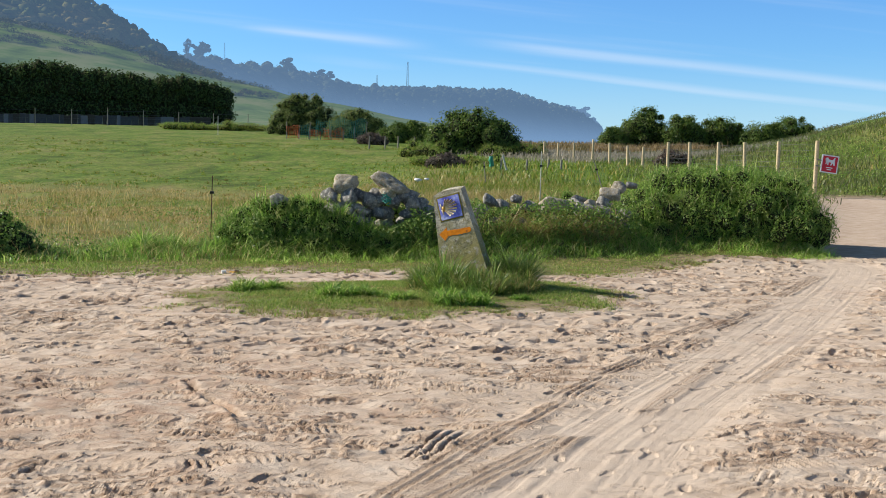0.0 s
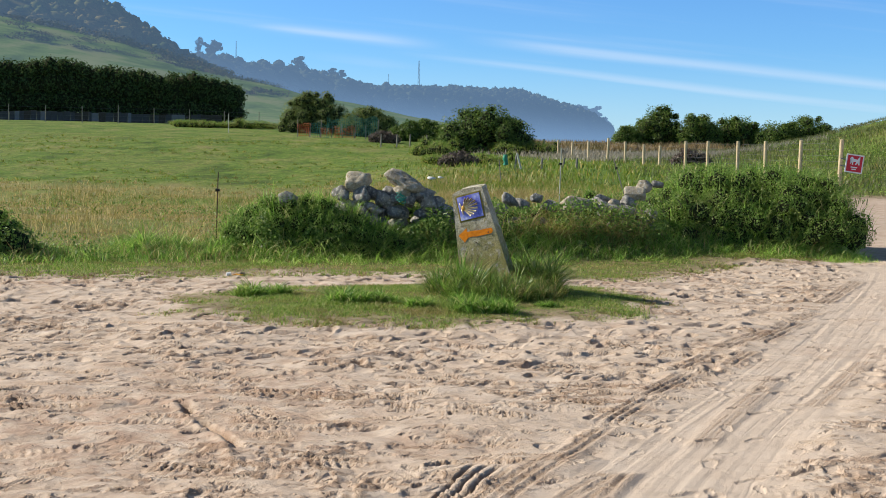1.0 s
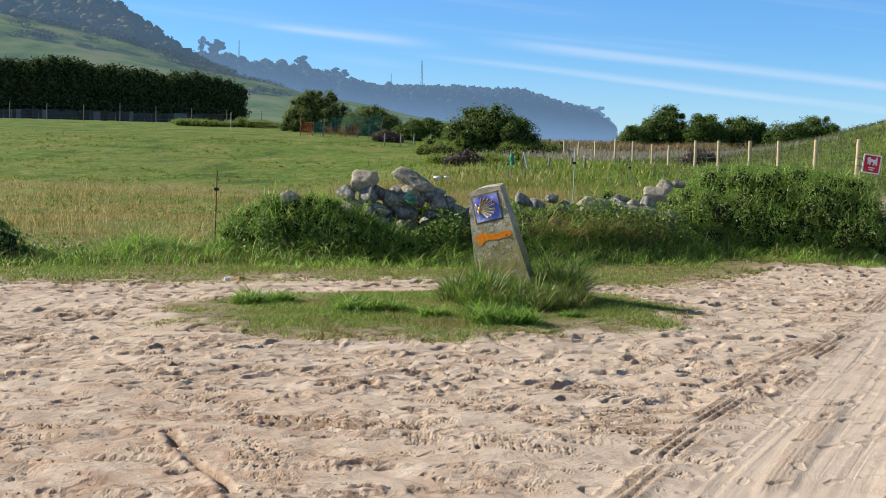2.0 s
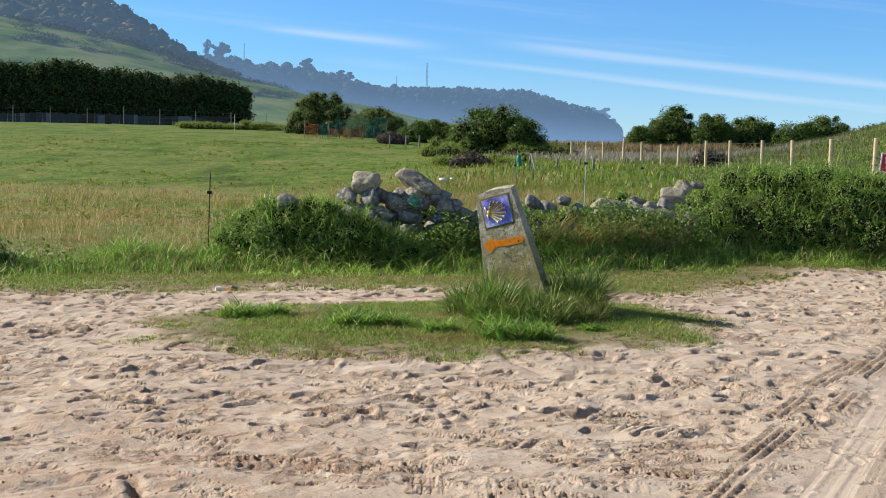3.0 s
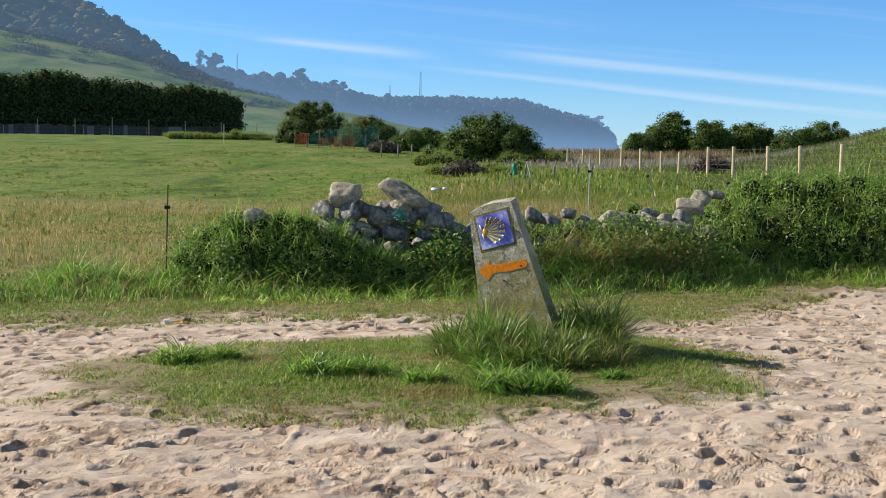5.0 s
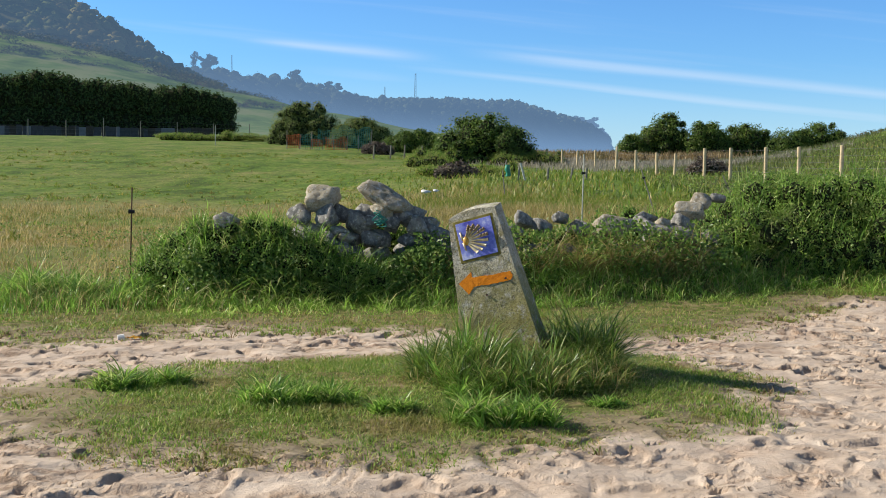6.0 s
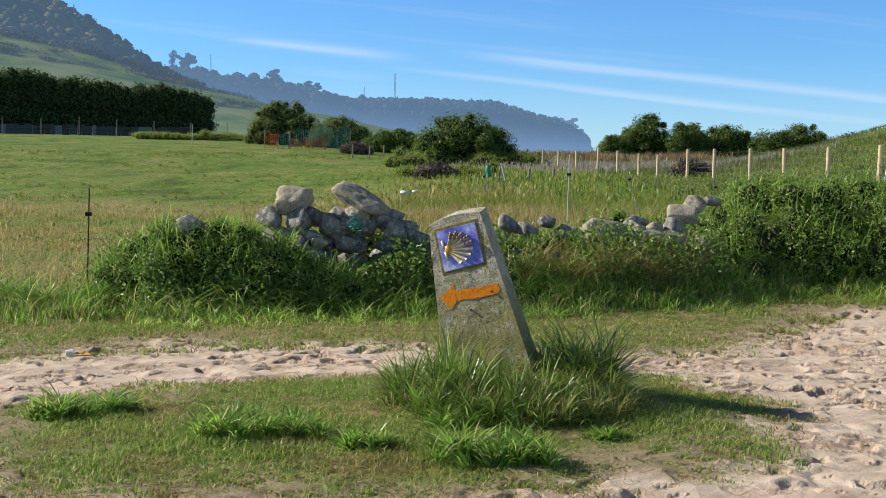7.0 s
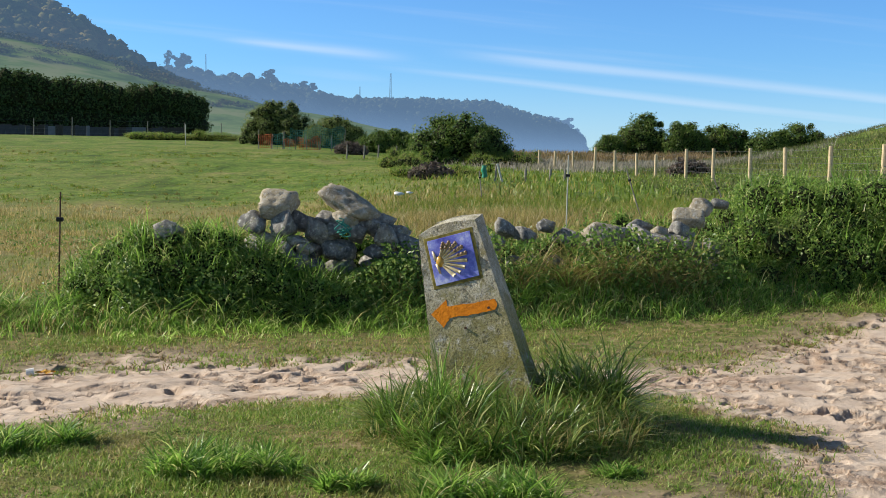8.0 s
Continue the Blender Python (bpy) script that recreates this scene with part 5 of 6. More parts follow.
p = scatter(45000, -8, 8, 19.6, 25.2, lambda x, y: np.clip(turf_mask(x, y) * 1.5, 0, 1) * (y < tall_line(x) + 0.3) * smooth(0.45, 0.6, layered(x * 0.9 + 9, y * 1.4, 3, 122)))
stuff("verge_straw", blades("verge_straw", p, rand(len(p), 0.02, 0.07), rand(len(p), 0.006, 0.012), rand(len(p), 0.6, 1.3), M_DRY), "trampled straw in the worn verge", "grass")


# ragged tufts along the broken edge of the turf
def fringe(x, y):
    m = turf_mask(x, y)
    return smooth(0.10, 0.3, m) * (1 - smooth(0.55, 0.8, m)) * smooth(0.40, 0.55, layered(x * 3.0, y * 3.0, 3, 123))


p = scatter(46000, -8, 8, 14.8, 25.2, fringe)
half = len(p) // 2
for q, mat, label in ((p[:half], M_TURF, "ragged tufts at the broken edge of the turf"), (p[half:], M_RUSSET, "withered brown tufts at the broken edge of the turf")):
    stuff("edge_tufts", clumps(q[:, 0], q[:, 1], 0.09, rand(len(q), 0.025, 0.075), 6, 0.009, mat, "edge_tufts", (0.4, 1.3), 2), label, "grass")


# withered scraps where the turf frays out towards the lane
p = scatter(30000, 1.0, 7.0, 19.8, 25.4, lambda x, y: smooth(0.02, 0.12, turf_mask(x, y)) * (1 - smooth(0.6, 0.9, turf_mask(x, y))) * smooth(0.42, 0.56, layered(x * 2.2, y * 2.6, 3, 127)))
stuff("withered_scraps", blades("withered_scraps", p, rand(len(p), 0.015, 0.05), rand(len(p), 0.007, 0.016), rand(len(p), 0.8, 1.5), M_RUSSET), "brown withered scraps of turf along the lane", "grass")


# tall bank in front of the wall
def bank_depth(x, y):
    return y - tall_line(x) + 0.35 * (layered(x * 1.4, y * 0.3, 2, 131) - 0.5)


def bank_keep(x, y):
    d = bank_depth(x, y)
    lane = np.interp(y, PATH_Y, PATH_X) - x
    return smooth(-0.1, 0.25, d) * (1 - smooth(2.0, 2.6, d)) * smooth(-0.1, 0.3, lane) * (0.35 + 0.65 * smooth(0.35, 0.6, layered(x * 1.6, y * 1.6, 2, 132)))


p = scatter(60000, -8.5, 8.5, 20.2, 28, bank_keep)
n = len(p)
stuff("bank_grass", blades("bank_grass", p, rand(n, 0.06, 0.26), rand(n, 0.007, 0.014), rand(n, 0.25, 1.0), M_LUSH), "lush rank grass on the bank before the stone wall", "grass")
p = scatter(2300, -8.5, 8.5, 20.3, 28, bank_keep)
grow = smooth(-0.1, 1.1, bank_depth(p[:, 0], p[:, 1])) * (0.45 + 1.1 * layered(p[:, 0] * 1.5, p[:, 1] * 1.5, 3, 133))
stuff("bank_tussocks", clumps(p[:, 0], p[:, 1], 0.18, (0.10 + 0.60 * grow * (1 - 0.58 * smooth(-0.5, 0.8, p[:, 0]))) * (1 + 0.15 * smooth(3.0, 4.5, p[:, 0])) * (1 - 0.4 * smooth(-3.2, -4.4, p[:, 0])), 20, 0.0110, M_LUSH, "bank_tussocks", (0.3, 1.7)), "tall arching grass tussocks at the foot of the wall", "grass")
p = scatter(9000, -8.5, 8.5, 20.6, 27, bank_keep)
n = len(p)
stuff("dry_stalks", blades("dry_stalks", p, rand(n, 0.12, 0.5), rand(n, 0.005, 0.009), rand(n, 0.4, 1.1), M_DRY), "dead pale stalks among the bank's grass", "grass")
p = scatter(26000, -6.5, 7.5, 21.5, 26, bank_keep)
p = p[smooth(0.48, 0.6, layered(p[:, 0] * 1.1, p[:, 1] * 0.7, 2, 134)) > RNG.uniform(0, 1, len(p))]
p[:, 2] += rand(len(p), 0.08, 0.42) * smooth(0.0, 1.2, bank_depth(p[:, 0], p[:, 1]))
stuff("bank_weeds", leaves("bank_weeds", p, np.tile((0.0, -0.4, 1.0), (len(p), 1)), rand(len(p), 0.03, 0.075), M_BRAMBLE), "low broad-leaved weeds among the bank's grass", "weed")


# lightened tussocks over the bank, its sunlit front put into their colour
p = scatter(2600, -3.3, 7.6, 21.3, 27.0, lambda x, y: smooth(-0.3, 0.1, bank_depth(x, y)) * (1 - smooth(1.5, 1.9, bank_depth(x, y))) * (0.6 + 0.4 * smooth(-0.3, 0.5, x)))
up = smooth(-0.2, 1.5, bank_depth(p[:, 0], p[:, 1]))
stuff("bank_tussocks", clumps(p[:, 0], p[:, 1] - 0.05 - 0.25 * (1 - smooth(-0.6, 0.3, p[:, 0])), 0.24, (0.14 + 0.46 * up + 0.06 * up * (1 - smooth(-0.6, 0.3, p[:, 0]))) * rand(len(p), 0.5, 1.35), 17, 0.0088, M_LIT_BANK, "bank_tussocks", (0.4, 1.7), 3), "light green grass spilling down the bank, lightened as if sunlit", "grass")


n = 2600
px, py = RNG.normal(-4.1, 0.30, n), RNG.normal(22.75, 0.16, n)
stuff("dead_grass", blades("dead_grass", np.stack([px, py, land(px, py) - 0.01], 1), rand(n, 0.05, 0.16), rand(n, 0.006, 0.011), rand(n, 0.5, 1.4), M_RUSSET), "russet withered grass at the foot of the bank", "grass")


q = 130
a, d = RNG.uniform(0, 2 * np.pi, q), np.sqrt(RNG.uniform(0, 1, q))
stuff("grass_tuft", clumps(-5.0 + 0.85 * d * np.cos(a), 23.2 + 0.4 * d * np.sin(a), 0.2, (0.62 - 0.35 * d) * rand(q, 0.7, 1.25), 34, 0.010, M_LUSH, "grass_tuft", (0.3, 1.5), 3), "rounded clump of tall grass at the pasture's edge", "grass tuft")


# growth creeping over the wall
def creep(x0, x1, count, lift):
    x = RNG.uniform(x0, x1, count)
    y = np.interp(x, (-3.3, 0, 3.7), (23.3, 24.05, 25.0)) + RNG.normal(0, 0.14, count)
    top = lift * (0.55 + 0.7 * layered(x * 2.1, x * 0 + 3, 3, 141))
    z = land(x, y) + RNG.uniform(0.0, 1.0, count) * top
    keep = RNG.uniform(0, 1, count) < smooth(0.25, 0.5, layered(x * 2.6, z * 2.6, 2, 142))
    return np.stack([x, y, z], 1)[keep]


p = np.concatenate([creep(-3.3, -2.1, 5000, 0.7), creep(-2.2, -0.1, 9000, 0.55), creep(-0.5, 3.8, 5000, 0.70)])
p[:, 1] -= 0.22
stuff("wall_creeper", leaves("wall_creeper", p, np.tile((0.0, -1.0, 0.5), (len(p), 1)), rand(len(p), 0.03, 0.07), M_BRAMBLE), "bramble shoots creeping over the tumbled stones", "bramble")


n = 110
x = np.concatenate([rand(80, 0.25, 3.4), rand(30, -0.6, 0.3)])
y = np.interp(x, (-3.3, 0, 3.7), (23.3, 24.05, 25.0)) + rand(n, -0.35, 0.05)
stuff("dead_grass", clumps(x, y, 0.25, rand(n, 0.4, 0.85), 24, 0.009, M_DRY, "dead_grass", (0.3, 1.3), 4), "dead straw grass drooping over the fallen stones", "grass")


# pasture
def field_keep(x, y):
    lane = np.interp(y, PATH_Y, PATH_X) - x
    return (y > tall_line(x) + 1.2) * (smooth(0.0, 0.8, lane) + (y > 47)) * (0.3 + 0.7 * smooth(0.35, 0.6, layered(x * 0.7, y * 0.5, 3, 151)))


def lushness(x, y):
    """Taller and greener towards the fence, cropped short on the open pasture."""
    return smooth(-0.10, 0.04, (x + 1.0) / y) * (1 - smooth(60, 90, y))


p = scatter(190000, -14, 15, 22.5, 46, field_keep, 0.3)
n = len(p)
lu = lushness(p[:, 0], p[:, 1])
h = (0.02 + 0.09 * layered(p[:, 0] * 0.8, p[:, 1] * 0.8, 2, 152) + 0.18 * lu) * rand(n, 0.6, 1.2)
dry = RNG.uniform(0, 1, n) < np.clip(straw(p[:, 0], p[:, 1]) * 1.25, 0, 0.85)
stuff("meadow_straw", blades("meadow_straw", p[dry], h[dry] * 1.5 + 0.03, rand(dry.sum(), 0.008, 0.016), rand(dry.sum(), 0.2, 0.9), M_DRY), "bleached straw patches in the pasture", "grass")
p, h = p[~dry], h[~dry]
n = len(p)
stuff("meadow_grass", blades("meadow_grass", p, h, rand(n, 0.010, 0.020), rand(n, 0.3, 1.0), M_MEADOW), "grazed pasture grass, ranker towards the wire fence", "grass")
p = scatter(5200, -14, 14, 23, 48, lambda x, y: field_keep(x, y) * (0.12 + 0.88 * lushness(x, y)), 0.3)
stuff("meadow_tussocks", clumps(p[:, 0], p[:, 1], 0.26, (0.11 + 0.26 * lushness(p[:, 0], p[:, 1])) * rand(len(p), 0.5, 1.25), 24, 0.010, M_MEADOW, "meadow_tussocks", (0.3, 1.5), 2), "loose grass tussocks standing above the pasture", "grass")
p = scatter(5000, -40, 6, 32, 100, lambda x, y: straw(x, y) * (y < 70))
stuff("straw_tussocks", clumps(p[:, 0], p[:, 1], 0.5, 0.20 * rand(len(p), 0.4, 1.2), 16, 0.03, M_DRY, "straw_tussocks", (0.2, 1.0), 2), "pale straw tussocks over the open pasture", "grass")
p = scatter(2600, -40, 4, 30, 100, lambda x, y: smooth(0.46, 0.56, layered(x * 0.12, y * 0.35, 3, 157)))
stuff("meadow_tussocks", clumps(p[:, 0], p[:, 1], 0.45, 0.20 * rand(len(p), 0.4, 1.2), 22, 0.03, M_MEADOW, "meadow_tussocks", (0.2, 1.0), 2), "dark green tussocks dotted over the open pasture", "grass")


p = scatter(30000, -14, 8, 23.5, 42, lambda x, y: field_keep(x, y) * smooth(0.50, 0.62, layered(x * 0.8, y * 0.6, 3, 154)))
p[:, 2] += rand(len(p), 0.0, 0.16)
stuff("pasture_weeds", leaves("pasture_weeds", p, np.tile((0.0, -0.3, 1.0), (len(p), 1)), rand(len(p), 0.03, 0.08), M_BRAMBLE), "low dark weeds scattered in the pasture", "weed")


def dry_keep(x, y):
    strip = np.exp(-((y - 27.5) / 2.2) ** 2) * (x < -2) + np.exp(-((x - 1.0) / 2.4) ** 2 - ((y - 33) / 3.0) ** 2) * 1.2 + 0.7 * np.exp(-((y - 45 - 0.1 * x) / 5) ** 2) * (x < 2)
    return field_keep(x, y) * np.clip(strip, 0, 1) * smooth(0.35, 0.6, layered(x * 0.5, y * 0.4, 3, 153))


p = scatter(60000, -20, 6, 22.8, 54, dry_keep, 0.2)
n = len(p)
stuff("dry_grass", blades("dry_grass", p, rand(n, 0.14, 0.42), rand(n, 0.008, 0.016), rand(n, 0.15, 0.7), M_DRY), "straw-coloured dry grass in the pasture", "grass")
p = scatter(26000, -2.0, 6.0, 27, 38, lambda x, y: np.exp(-((x - 1.3) / 2.2) ** 2 - ((y - 32.5) / 3.0) ** 2) * (0.3 + 0.7 * smooth(0.4, 0.6, layered(x * 1.2, y * 0.8, 2, 160))))
n = len(p)
stuff("dry_grass", blades("dry_grass", p, rand(n, 0.2, 0.5), rand(n, 0.007, 0.014), rand(n, 0.2, 0.8), M_DRY), "pale standing hay behind the wall", "grass")
p = scatter(42000, -44, 40, 44, 112, lambda x, y: field_keep(x, y), 0.25)
n = len(p)
lu = lushness(p[:, 0], p[:, 1])
stuff("meadow_grass", blades("meadow_grass", p, (0.05 + 0.32 * lu) * rand(n, 0.5, 1.3), rand(n, 0.03, 0.07), rand(n, 0.2, 0.9), M_MEADOW), "distant pasture grass below the bushes", "grass")


p = scatter(34000, -2, 22, 74, 104, lambda x, y: np.exp(-((y - 98 + 1.6 * (x - 4)) / 9.0) ** 2) * smooth(0.36, 0.5, layered(x * 0.25, y * 0.2, 2, 158)))
n = len(p)
stuff("dead_grass", blades("dead_grass", p, rand(n, 0.25, 0.6), rand(n, 0.03, 0.06), rand(n, 0.2, 0.7), M_SILVER), "silvery dead grass along the wire fence", "grass")


p = scatter(16000, 1, 24, 100, 122, lambda x, y: smooth(0.3, 0.55, layered(x * 0.3, y * 0.2, 2, 159)))
n = len(p)
stuff("dead_grass", blades("dead_grass", p, rand(n, 0.4, 1.1), rand(n, 0.05, 0.09), rand(n, 0.2, 0.7), M_RUSSET), "russet dry grass and bracken on the dune's crest", "grass")


def dune_keep(x, y):
    return smooth(0.1, 0.22, x / y) * smooth(-1.0, 1.0, np.maximum(y - 46.5, np.interp(y, PATH_Y, PATH_X) - x))


p = scatter(100000, 8, 46, 42, 108, dune_keep)
n = len(p)
stuff("dune_grass", blades("dune_grass", p, rand(n, 0.15, 0.45) * (0.6 + 0.8 * layered(p[:, 0] * 0.35, p[:, 1] * 0.35, 2, 161)), rand(n, 0.018, 0.04), rand(n, 0.3, 1.1), M_DUNE), "tall marram and scrub grass over the dune", "grass")
p = scatter(46000, 8, 36, 44, 78, lambda x, y: dune_keep(x, y) * smooth(0.38, 0.52, layered(x * 0.3, y * 0.3, 2, 162)))
p[:, 2] += rand(len(p), 0.02, 0.32)
stuff("dune_scrub", leaves("dune_scrub", p, np.tile((-0.3, -0.4, 1.0), (len(p), 1)), rand(len(p), 0.05, 0.11), M_BRAMBLE_TONED), "low leafy scrub at the foot of the dune", "scrub")


# ---- fences, posts and sign ----
POST_AT = ((13.6, 45.9), (13.2, 49.4), (12.75, 52.8), (12.4, 56.2), (11.8, 59.7), (11.4, 63.1), (10.7, 66.6), (10.4, 70.0), (9.85, 73.5), (9.25, 77.0), (8.45, 80.4), (7.7, 83.8), (7.05, 87.3), (6.3, 90.8), (5.4, 94.2), (4.55, 97.7), (3.8, 101.1))
POST_TOP = (2.78, 2.80, 2.82, 2.87, 2.92, 2.97, 2.77, 2.88, 3.08, 3.34, 3.17, 3.21, 3.34, 3.46, 3.59, 3.83, 3.98)


def build_fence():
    thing = empty("wire_fence", pose(13.6, 45.9, 0), "pale round-post stock fence with slack wire strands", "fence")
    r = random.Random(8)
    tops = []
    for (x, y), top in zip(POST_AT, POST_TOP):
        z = float(land(x, y))
        bm = rod(bmesh.new(), (0, 0, -0.3), (0, 0, top - z), 0.075, 0.07, 10)
        bmesh.ops.bevel(bm, geom=[e for e in bm.edges if e.calc_face_angle(0) > 1.2], offset=0.01, segments=1, affect="EDGES")
        ob = part("post", bm, M_WOOD, thing)
        ob.matrix_local = pose(x - 13.6, y - 45.9, z, r.uniform(-1.5, 1.5), r.uniform(-1.5, 1.5), 0)
        tops.append(Vector((x - 13.6, y - 45.9, top)))
    for k in range(5):
        bm = bmesh.new()
        for a, b in zip(tops, tops[1:]):
            drop = Vector((0, -0.06, 0.12 + 0.22 * k))
            mid = (a + b) / 2 - drop - Vector((0, 0, r.uniform(0.0, 0.05)))
            rod(bm, a - drop, mid, 0.0035, None, 4)
            rod(bm, mid, b - drop, 0.0035, None, 4)
        part("wire", bm, M_WIRE, thing, "slack galvanised wire")
    bm = bmesh.new()
    for a, b in zip(tops[:9], tops[1:9]):
        for s in range(1, 12):
            c = a.lerp(b, s / 12)
            rod(bm, c - Vector((0, -0.06, 0.12)), c - Vector((0, -0.06, 1.0)), 0.002, None, 3)
    tagged(part("wire_mesh", bm, M_WIRE, thing, "thin upright mesh wires"), kind="stuff")


build_fence()


def build_sign():
    thing = empty("warning_sign", pose(14.08, 45.78, 1.93, 0, 7, 4), "square red and white prohibition sign on a fence post", "sign")
    white = plain("white_sheet", (0.78, 0.78, 0.78), 0.4, 0.4, vary=0.06)
    red = plain("red_sheet", (0.55, 0.012, 0.03), 0.4, 0.4, vary=0.1)
    part("plate", box(bmesh.new(), 0.64, 0.012, 0.66, None, 0.02), white, thing, "white metal plate")
    part("panel", box(bmesh.new(), 0.55, 0.006, 0.57, pose(0.0, -0.009, 0.0), 0.002), red, thing, "red panel")
    # a walking dog in outline: muzzle, back, raised tail, four legs
    bm = bmesh.new()
    dog = ((-0.19, 0.135), (-0.15, 0.185), (-0.10, 0.19), (-0.05, 0.13), (0.09, 0.115), (0.13, 0.20), (0.175, 0.215), (0.155, 0.11), (0.15, 0.03), (0.185, -0.07), (0.145, -0.08), (0.10, 0.0),
           (0.06, -0.08), (0.02, -0.08), (0.045, 0.025), (-0.05, 0.03), (-0.055, -0.08), (-0.095, -0.08), (-0.095, 0.02), (-0.145, -0.06), (-0.175, -0.045), (-0.13, 0.06), (-0.125, 0.115))
    flat = bm.faces.new([bm.verts.new((x, -0.0125, z + 0.04)) for x, z in dog])
    bmesh.ops.triangulate(bm, faces=[flat])
    got = bmesh.ops.extrude_face_region(bm, geom=list(bm.faces))
    bmesh.ops.translate(bm, verts=[g for g in got["geom"] if isinstance(g, bmesh.types.BMVert)], vec=(0, -0.005, 0))
    bmesh.ops.recalc_face_normals(bm, faces=list(bm.faces))
    part("pictogram", bm, white, thing, "white dog pictogram")
    for z, w in ((-0.13, 0.24), (-0.20, 0.16)):
        part("lettering", box(bmesh.new(), w, 0.006, 0.035, pose(0, -0.014, z), 0.002), white, thing, "white bar of lettering")
    bm = box(bmesh.new(), 0.70, 0.02, 0.035, pose(-0.16, 0.016, 0.12))
    box(bm, 0.70, 0.02, 0.035, pose(-0.16, 0.016, -0.12))
    part("bracket", bm, M_WIRE, thing, "steel bracket")


build_sign()


def stake(x, y, tall, mat, tip, label, r0=0.011, group="electric fence stakes"):
    z = float(land(x, y))
    thing = empty("fence_stake", pose(x, y, z, 0, tip, 0), label, "fence stake", group)
    part("pole", rod(bmesh.new(), (0, 0, -0.25), (0, 0, tall), r0, r0 * 0.9, 6), mat, thing)
    bm = rod(bmesh.new(), (-0.035, 0, tall * 0.78), (0.035, 0, tall * 0.78), 0.028, 0.022, 8)
    part("insulator", bm, M_BLACK, thing, "black plastic insulator")


stake(-4.03, 23.45, 1.36, M_RUST, 1.2, "thin rusty steel stake with a black insulator", 0.010)
stake(2.34, 30.4, 1.56, M_PALEPOLE, 0.5, "pale plastic electric-fence stake with a black insulator", 0.014)
stake(4.7, 36.5, 1.15, M_GREYWOOD, -18, "leaning thin grey stake with a black insulator", 0.016)
stake(6.6, 36.0, 1.1, M_GREYWOOD, -24, "leaning thin grey stake with a black insulator", 0.016)
stake(1.55, 45.0, 0.9, M_GREYWOOD, -6, "leaning thin grey stake with a black insulator", 0.02)
stake(-23.0, 122.0, 1.9, M_PALEPOLE, 0, "pale plastic stake in the open pasture", 0.04)


def stump(x, y, tall, r, tip, mat, label, name="stub_post"):
    bm = rod(bmesh.new(), (0, 0, -0.2), (0, 0, tall), r, r * 0.92, 9)
    bmesh.ops.bevel(bm, geom=[e for e in bm.edges if e.calc_face_angle(0) > 1.2], offset=r * 0.2, segments=1, affect="EDGES")
    ob = new(name, from_bm(name, bm, mat))
    ob.matrix_world = pose(x, y, float(land(x, y)), 0, tip, 0)
    tagged(ob, label, "post", "stub posts in the pasture")


stump(3.0, 59.6, 0.75, 0.05, -16, M_PALEPOLE, "leaning pale grey stub post in long grass")
stump(2.75, 60.0, 0.6, 0.05, 3, M_GREYWOOD, "short dark wooden stub post in long grass")
for x, y in ((-4.9, 98.0), (-3.9, 99.0), (-6.1, 97.0), (-2.6, 100.0), (4.0, 60.0), (5.06, 60.2), (5.7, 60.4)):
    stump(x, y, 1.0 if y > 90 else 0.5, 0.06, 2, M_GREYWOOD, "short weathered wooden stub post in the pasture")


def build_guard():
    """A sapling's torn plastic sleeve on a cane."""
    x, y = 2.3, 60.0
    thing = empty("tree_guard", pose(x, y, float(land(x, y)), 0, -3, 0), "torn green plastic tree guard on a cane", "tree guard")
    part("cane", rod(bmesh.new(), (0, 0, -0.2), (0, 0, 0.7), 0.016, None, 6), M_GREYWOOD, thing)
    bm = bmesh.new()
    rows = []
    for k in range(8):
        row = []
        for s in range(10):
            a = s / 10 * 2 * math.pi
            rr = 0.11 * (1 + 0.35 * noise.noise(Vector((math.cos(a) * 2, math.sin(a) * 2, k * 0.6))))
            row.append(bm.verts.new((rr * math.cos(a) + 0.02 * math.sin(k), rr * math.sin(a), 0.16 + k * 0.072)))
        rows.append(row)
    for a, b in zip(rows, rows[1:]):
        for s in range(10):
            bm.faces.new((a[s], a[(s + 1) % 10], b[(s + 1) % 10], b[s]))
    part("sleeve", bm, plain("green_plastic", (0.02, 0.22, 0.13), 0.45, 0.4), thing, "crumpled green plastic sleeve", True)


build_guard()


